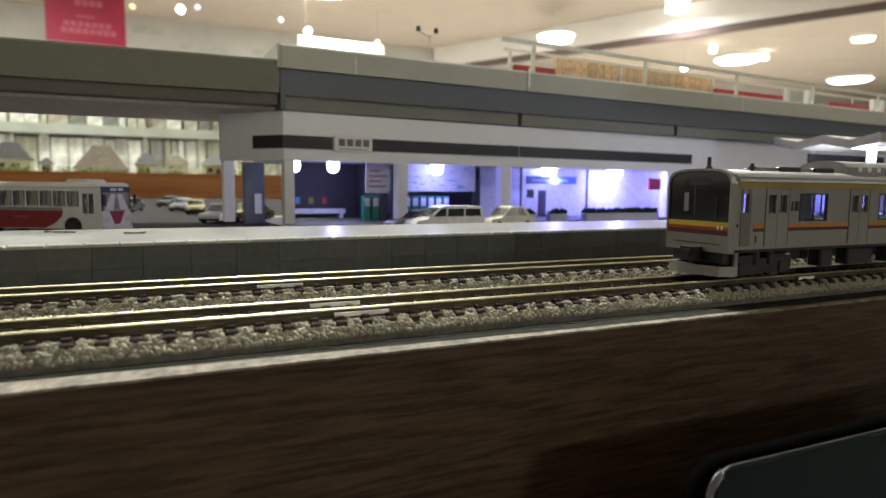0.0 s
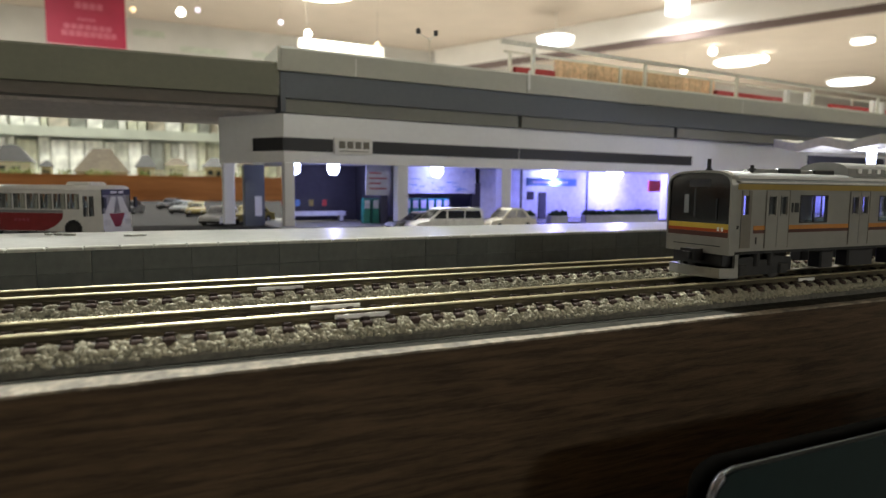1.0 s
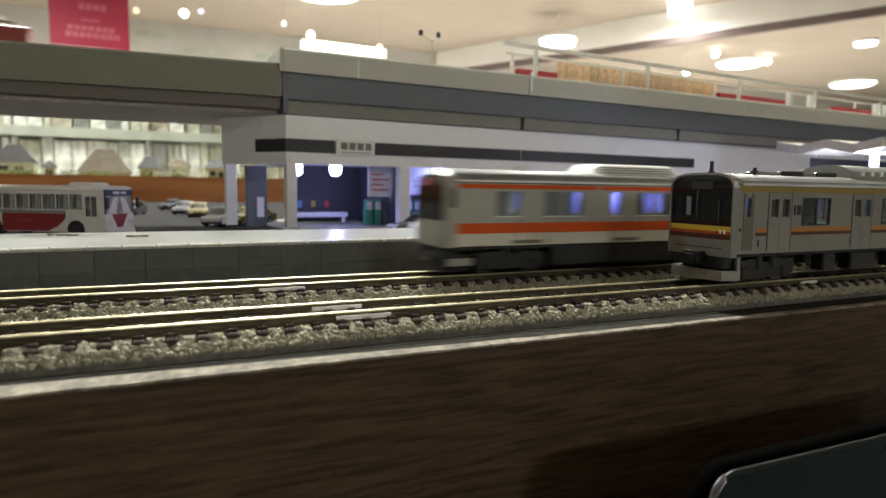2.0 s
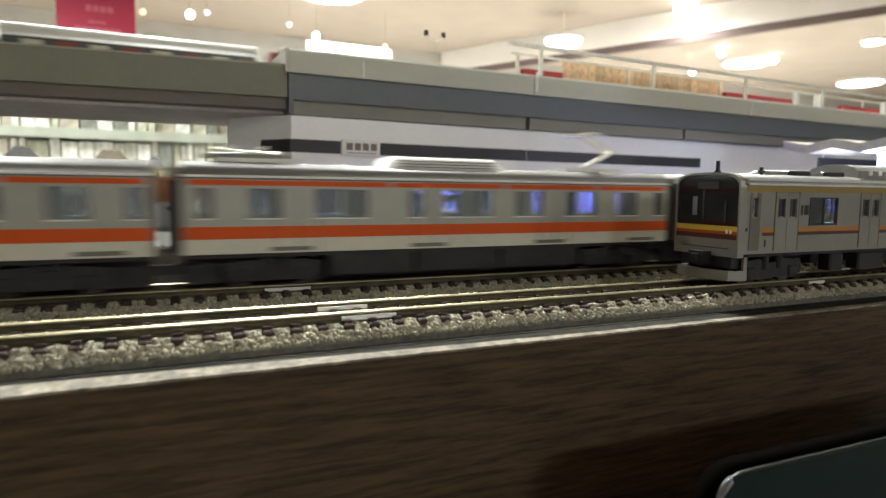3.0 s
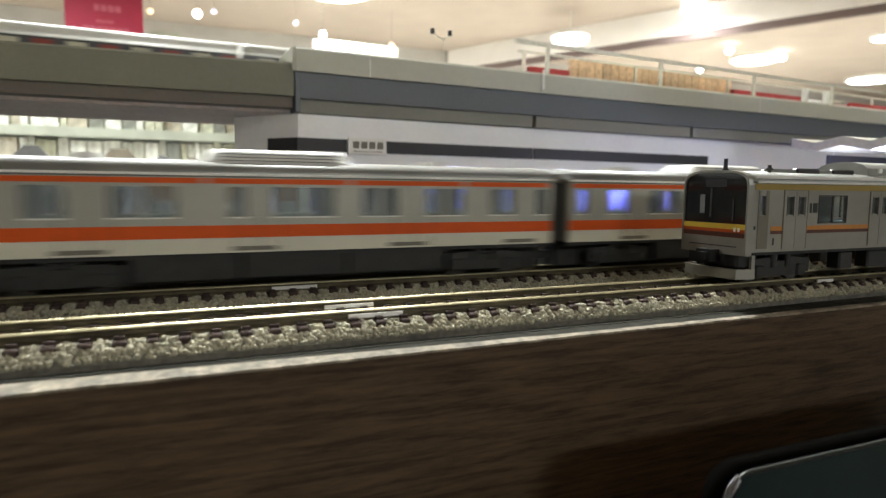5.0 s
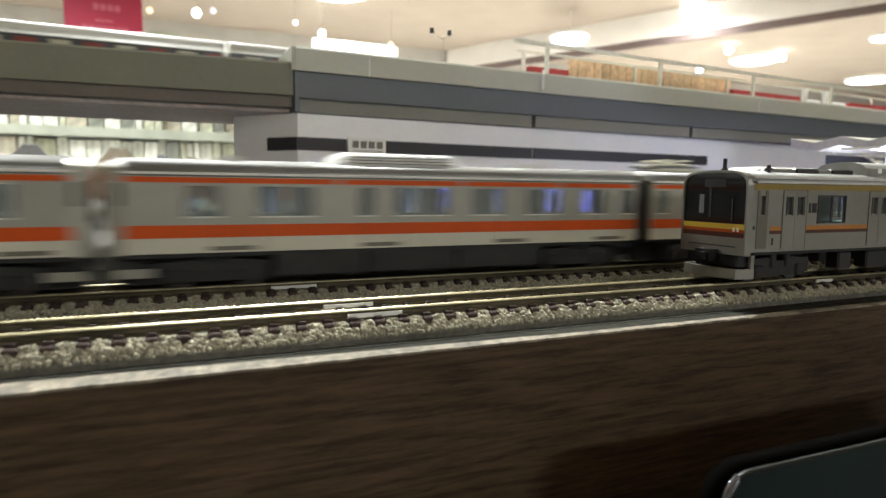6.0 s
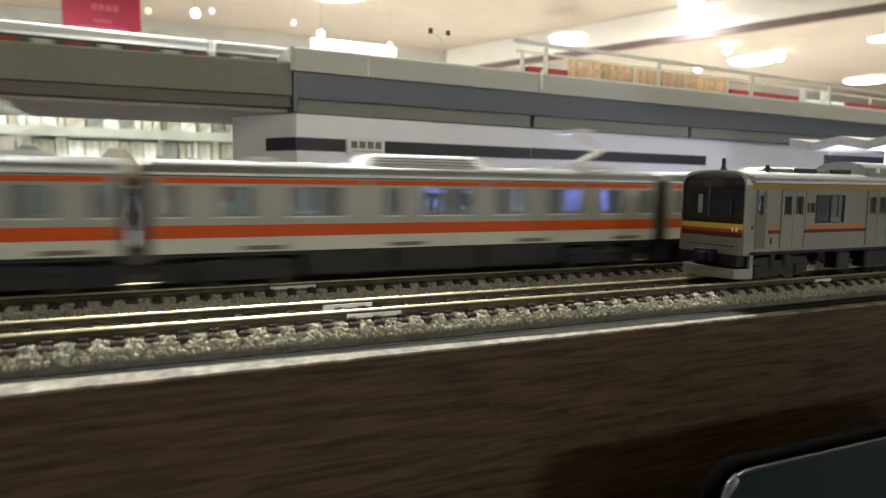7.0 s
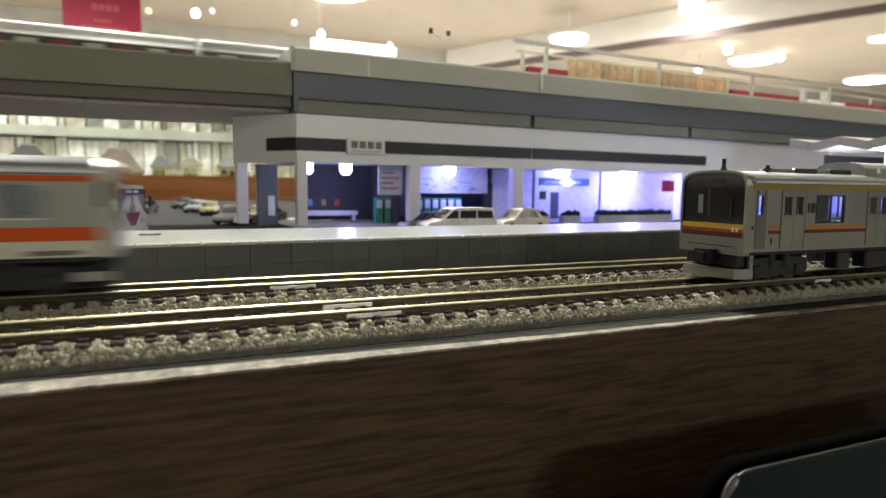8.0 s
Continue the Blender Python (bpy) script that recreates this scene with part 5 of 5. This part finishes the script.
# ---- far shelves, houses and the poster ----
def far_things():
    rnd = random.Random(11)
    bm = bmesh.new()
    box(bm, -700, 330, 912.5, 1160, -60, 39.5)
    solid("raised_board", bm, M["grass"], "grassy raised board behind the wooden panel", "board", kind="structure")
    for x, y, w, d, h, up, wm, rm, lab in ((-200, 960, 46, 30, 17, 0.75, "house_b", "tile_roof", "white model house with dark tiled roof"), (-140, 945, 11, 12, 11, 0.7, "house_a", "tile_roof", "small tan model shed with dark roof"),
                                           (-104, 965, 62, 46, 6, 0.72, "house_a", "tan_roof", "tan model farmhouse with steep thatched roof"), (-30, 990, 24, 26, 14, 0.7, "house_a", "tile_roof", "tan model house with dark roof"),
                                           (8, 1000, 30, 24, 18, 0.5, "house_b", "tan_roof", "white model house with brown roof"), (60, 975, 30, 24, 16, 0.6, "house_a", "tile_roof", "tan model house with grey roof"),
                                           (112, 990, 40, 30, 20, 0.5, "house_b", "tan_roof", "white model house with tan roof")):
        t = thing("model_house", lab, "house", (x, y, 39.5), group="model houses")
        made("wall", M[wm], t, (0, w, 0, d, 0, h))
        bm = bmesh.new()
        low = [bm.verts.new((x0 * MM, y0 * MM, (h + 0.02) * MM)) for x0, y0 in ((-3, -2), (w + 3, -2), (w + 3, d + 2), (-3, d + 2))]
        top = [bm.verts.new((x0 * MM, d / 2 * MM, (h + d * up) * MM)) for x0 in (w * 0.32, w * 0.68)]
        for f in ((0, 1, 2, 3), (0, 1, 5, 4), (2, 3, 4, 5), (1, 2, 5), (3, 0, 4)):
            bm.faces.new([(low + top)[k] for k in f])
        part("roof", bm, M[rm], t)
        made("door", M["gear"], t, (w * 0.55, w * 0.75, -0.5, -0.02, 0, h * 0.65))
        made("window", M["glass_dark"], t, (w * 0.15, w * 0.4, -0.4, -0.02, h * 0.3, h * 0.7))
    fe = thing("picket_fence", "white model picket fence on the grass", "fence", (-12, 935, 39.5))
    for i in range(16):
        made("picket", M["white"], fe, (i * 4.6, i * 4.6 + 2.2, 0, 1, 0, 10))
    made("fence_rail", M["white"], fe, (0, 72, 1.01, 1.6, 6, 7.5))
    for k in range(16):
        x, y = rnd.uniform(-200, 200), rnd.uniform(925, 950)
        bm = bmesh.new()
        for i in range(60):
            blob(bm, (rnd.gauss(0, 4), rnd.gauss(0, 3), abs(rnd.gauss(2, 2.5))), rnd.uniform(0.8, 2), 1, 0.5, rnd)
        solid("shrub", bm, M["grass"], "small yellow-green model shrub", "shrub", (x, y, 39.5), group="model shrubs")
    # shop shelving with boxed goods
    sh = thing("shop_shelf", "pale green shop shelf unit full of boxed goods", "shelf", (-1100, 3300, -760))
    for z in (250, 560, 785, 1010, 1235):
        made("shelf_board", M["shelf"], sh, (0, 1900, 0, 380, z, z + 45))
    made("back", M["shelf"], sh, (0, 1900, 381, 400, 0, 1460))
    for x in (-30, 1901):
        made("upright", M["shelf"], sh, (x, x + 29, 0, 400, 0, 1460))
    cols = ("boxw", "boxc", "boxg", "boxk", "boxt")
    tone = ((0.84, 0.85, 0.76), (0.64, 0.65, 0.5), (0.34, 0.5, 0.18), (0.26, 0.27, 0.23), (0.5, 0.46, 0.36))
    for c, v in zip(cols, tone):
        M[c] = mat("carton_" + c, v, 0.5, scale=30, dscale=12, vary=0.3)
    for z in (605, 830, 1055):
        x = 15.0
        while x < 1850:
            w = rnd.uniform(28, 85)
            h = rnd.uniform(164, 179)
            m = rnd.choice(("boxw", "boxw", "boxw", "boxc", "boxk", "boxt", "boxg" if x < 500 else "boxw"))
            bm = bmesh.new()
            cbox(bm, 0, w - 4, 0, rnd.uniform(120, 250), 0, h, 3)
            ob = solid("goods_box", bm, M[m], "boxed goods standing on the shop shelf", "box", (-1100 + x, 3310 + rnd.uniform(0, 40), -760 + z), group="boxed goods")
            x += w + rnd.choice((0, 0, 0, 3))
    p = thing("poster", "crimson hanging poster with pale print", "poster", (-885, 6600, 1300), 0)
    made("sheet", M["poster"], p, (0, 640, 0, 6, 0, 620), label="crimson sheet")
    lines = [(235 + k * 58, 280 + k * 58, 330, 385) for k in range(4)] + [(250 + k * 30, 272 + k * 30, 225, 248) for k in range(5)]
    lines += [(140 + k * 56, 184 + k * 56, 145, 188) for k in range(7)] + [(120 + k * 56, 166 + k * 56, 82, 130) for k in range(8)]
    for x0, x1, z0, z1 in lines:
        made("print", M["posterink"], p, (x0, x1, -3, -0.5, z0, z1), label="unreadable pale print")
    made("cord", M["beam"], p, (60, 64, 1, 4, 620.5, CEIL * 1000 - 1300), (626, 630, 1, 4, 620.5, CEIL * 1000 - 1300))
    lb = thing("light_box", "long glowing white shop light box", "light box", (1230, 5950, 1300))
    bm = bmesh.new()
    cbox(bm, 0, 850, 0, 60, 0, 130, 12)
    part("diffuser", bm, M["lightbox"], lb, "glowing white box")
    made("cord", M["wall"], lb, (80, 80.4, 29, 29.4, 130.5, CEIL * 1000 - 1300), (766, 766.4, 29, 29.4, 130.5, CEIL * 1000 - 1300))
    # bars of far lettering on the wall
    for x, z, w in ((-190, 1560, 330), (220, 1420, 520), (900, 1440, 420)):
        bm = bmesh.new()
        box(bm, 0, w, 0, 10, 0, 70)
        solid("wall_lettering", bm, M["shelf"], "unreadable grey lettering on the wall", "lettering", (x * 1.2, 7985, z + 180), group="wall lettering")


def build_device():
    """A dark glossy case lying before the rim."""
    t = thing("dark_device", "glossy black device with rounded corner before the rim", "device", (66.2, 57.0, -11.1), -1.0)
    def rr(w, h, r, x=0, z=0):
        pts = []
        for cx, cz, a0 in ((r, -r, 180), (w - r, -r, 90), (w - r, -h + r, 0), (r, -h + r, -90)):
            for k in range(9):
                a = math.radians(a0 - k * 90 / 8)
                pts.append((x + cx + r * math.cos(a), z + cz + r * math.sin(a)))
        return pts
    bm = bmesh.new()
    prism(bm, rr(120, 70, 5.0), "y", 0, 4)
    bmesh.ops.recalc_face_normals(bm, faces=bm.faces)
    bmesh.ops.bevel(bm, geom=[e for e in bm.edges if abs(e.verts[0].co.y - e.verts[1].co.y) < 1e-6], offset=0.0008, segments=3, affect="EDGES")
    part("case", bm, M["phone"], t, "glossy black case", True)
    bm = bmesh.new()
    prism(bm, rr(119.2, 69.2, 4.6, 0.4, -0.4), "y", -0.3, -0.02)
    part("edge_trim", bm, M["trim"], t, "thin grey edge trim")
    bm = bmesh.new()
    prism(bm, rr(118.0, 68.0, 4.0, 1.0, -1.0), "y", -0.5, -0.31)
    part("screen", bm, M["screen"], t, "dark teal glass")
    bm = bmesh.new()
    bend = [math.radians(180 - 9 * k) for k in range(8)]
    arc = [(5.1 + 5.0 * math.cos(q), -5.2 + 5.0 * math.sin(q)) for q in bend]
    back = [(5.1 + 3.4 * math.cos(q), -5.2 + 3.4 * math.sin(q)) for q in bend[::-1]]
    prism(bm, [(0.1, -18)] + arc + back + [(1.7, -18)], "y", -0.55, 0.5)
    bmesh.ops.recalc_face_normals(bm, faces=bm.faces)
    bmesh.ops.bevel(bm, geom=[e for e in bm.edges if abs(e.verts[0].co.y - e.verts[1].co.y) < 1e-6], offset=0.0003, segments=2, affect="EDGES")
    part("corner_trim", bm, M["chrome"], t, "chrome corner trim", True)
    st = thing("side_table", "dark side table under the device", "table", (0, 0, 0))
    made("top", M["gear"], st, (-300, 600, -250, 86, -112, -81.2))
    for x in (-290, 560):
        for y in (-240, 46):
            made("leg", M["gear"], st, (x, x + 30, y, y + 30, -760, -112.01))


build_room()
ceiling_lamps()
build_layout()
NEAR_TRACK = build_track(NEAR, "near_track", "model railway track with brown sleepers and pale ballast")
FAR_TRACK = build_track(FAR, "far_track", "model railway track beside the platform")
for tr, yc, x0, x1 in ((NEAR_TRACK, -4.8, 26.6, 36.5), (NEAR_TRACK, 4.8, 24.5, 34), (FAR_TRACK, -4.8, 18.5, 28.5), (NEAR_TRACK, -4.8, 147, 153)):
    made("rail_joiner", M["joiner"], tr, (x0, x1, yc - 0.99, yc - 0.55, 3.95, 4.66), (x0, x1, yc + 0.55, yc + 0.99, 3.95, 4.66), label="bright rail joiner")
build_platform()
build_station()
planters()
build_viaduct()
build_bridge()
build_canopy()
commuter_car()
vehicles()
far_things()
build_device()

PITCH = 132.2
kinds = [dict(front=True, panto=(), ac=(45, 78)), dict(panto=(-15, 110), ac=(45, 78)), dict(panto=(), ac=(45, 78)), dict(panto=(108,), ac=(45, 78)),
         dict(panto=(), ac=(45, 78)), dict(rear=True, panto=(), ac=(45, 78)),
         dict(front=True, panto=(), ac=(45, 78)), dict(panto=(-15, 110), ac=(45, 78)), dict(panto=(112,), ac=(45, 78)), dict(rear=True, panto=(), ac=(45, 78))]
made_cars, CARS = {}, []
for k in kinds:
    key = str(sorted(k.items()))
    if key in made_cars:
        CARS.append(copy_thing(made_cars[key], Matrix()))
    else:
        made_cars[key] = orange_car("train_car", **k)
        CARS.append(made_cars[key])
LOCO = upper_loco()
WAGONS = [upper_wagon()]
for i in range(12):
    WAGONS.append(copy_thing(WAGONS[0], Matrix()))

# ---- lamps of the room, with added fill ----
lamp("key_downlight", "AREA", (0.30, 1.35, CEIL - 0.07), 142, (1.0, 0.97, 0.9), 0.16, (0.08, 0.12, 0))
# those with negative x or y are added fill, not known lamps
for x, y, w in ((7.6, 6.4, 190), (1.45, 5.9, 100), (-1.9, 5.2, 115), (-0.9, 2.6, 50), (7.9, 4.85, 150), (5.0, -5.2, 55), (1.2, -5.4, 84)):
    lamp("ceiling_or_fill_light", "AREA", (x, y, CEIL - 0.065), w, (1.0, 0.97, 0.92), 1.0 if y < 0 else 0.5)
lamp("pendant_light", "AREA", (3.911, 5.626, 1.598), 150, (1.0, 0.97, 0.92), 0.4)
lamp("box_light", "AREA", (4.7, 4.7, 1.76), 15, (1.0, 0.97, 0.92), 0.15)


def motions():
    head = [(0.0, 470.0), (1.0, 264.0), (1.6, 139.0), (1.7, 118.5), (2.25, 9.5), (2.8, -95.0), (3.1, -152.0), (3.5, -232.8), (3.8, -292.2), (4.0, -339.0), (4.3, -407.2), (4.7, -504.4),
            (5.25, -628.0), (5.8, -757.5), (6.0, -807.1), (6.5, -935.7), (7.0, -1064.9), (7.5, -1195.8), (8.0, -1331.1)]
    for i, c in enumerate(CARS):
        walk(c, [(t, pose((h + 0.8 + PITCH * i) * MM, FAR * MM, RAIL * MM)) for t, h in head])
    v, p = 211.9, 109.0
    ends = [(t, 0.1 + v * (t - 2.8)) for t in (0.0, 4.0, 8.0)]
    walk(LOCO, [(t, pose((s + 6.0) * MM, 0.333, 0.0754)) for t, s in ends])
    for i, w in enumerate(WAGONS):
        walk(w, [(t, pose((s - 107.5 - p * i) * MM, 0.333, 0.0754)) for t, s in ends])


motions()
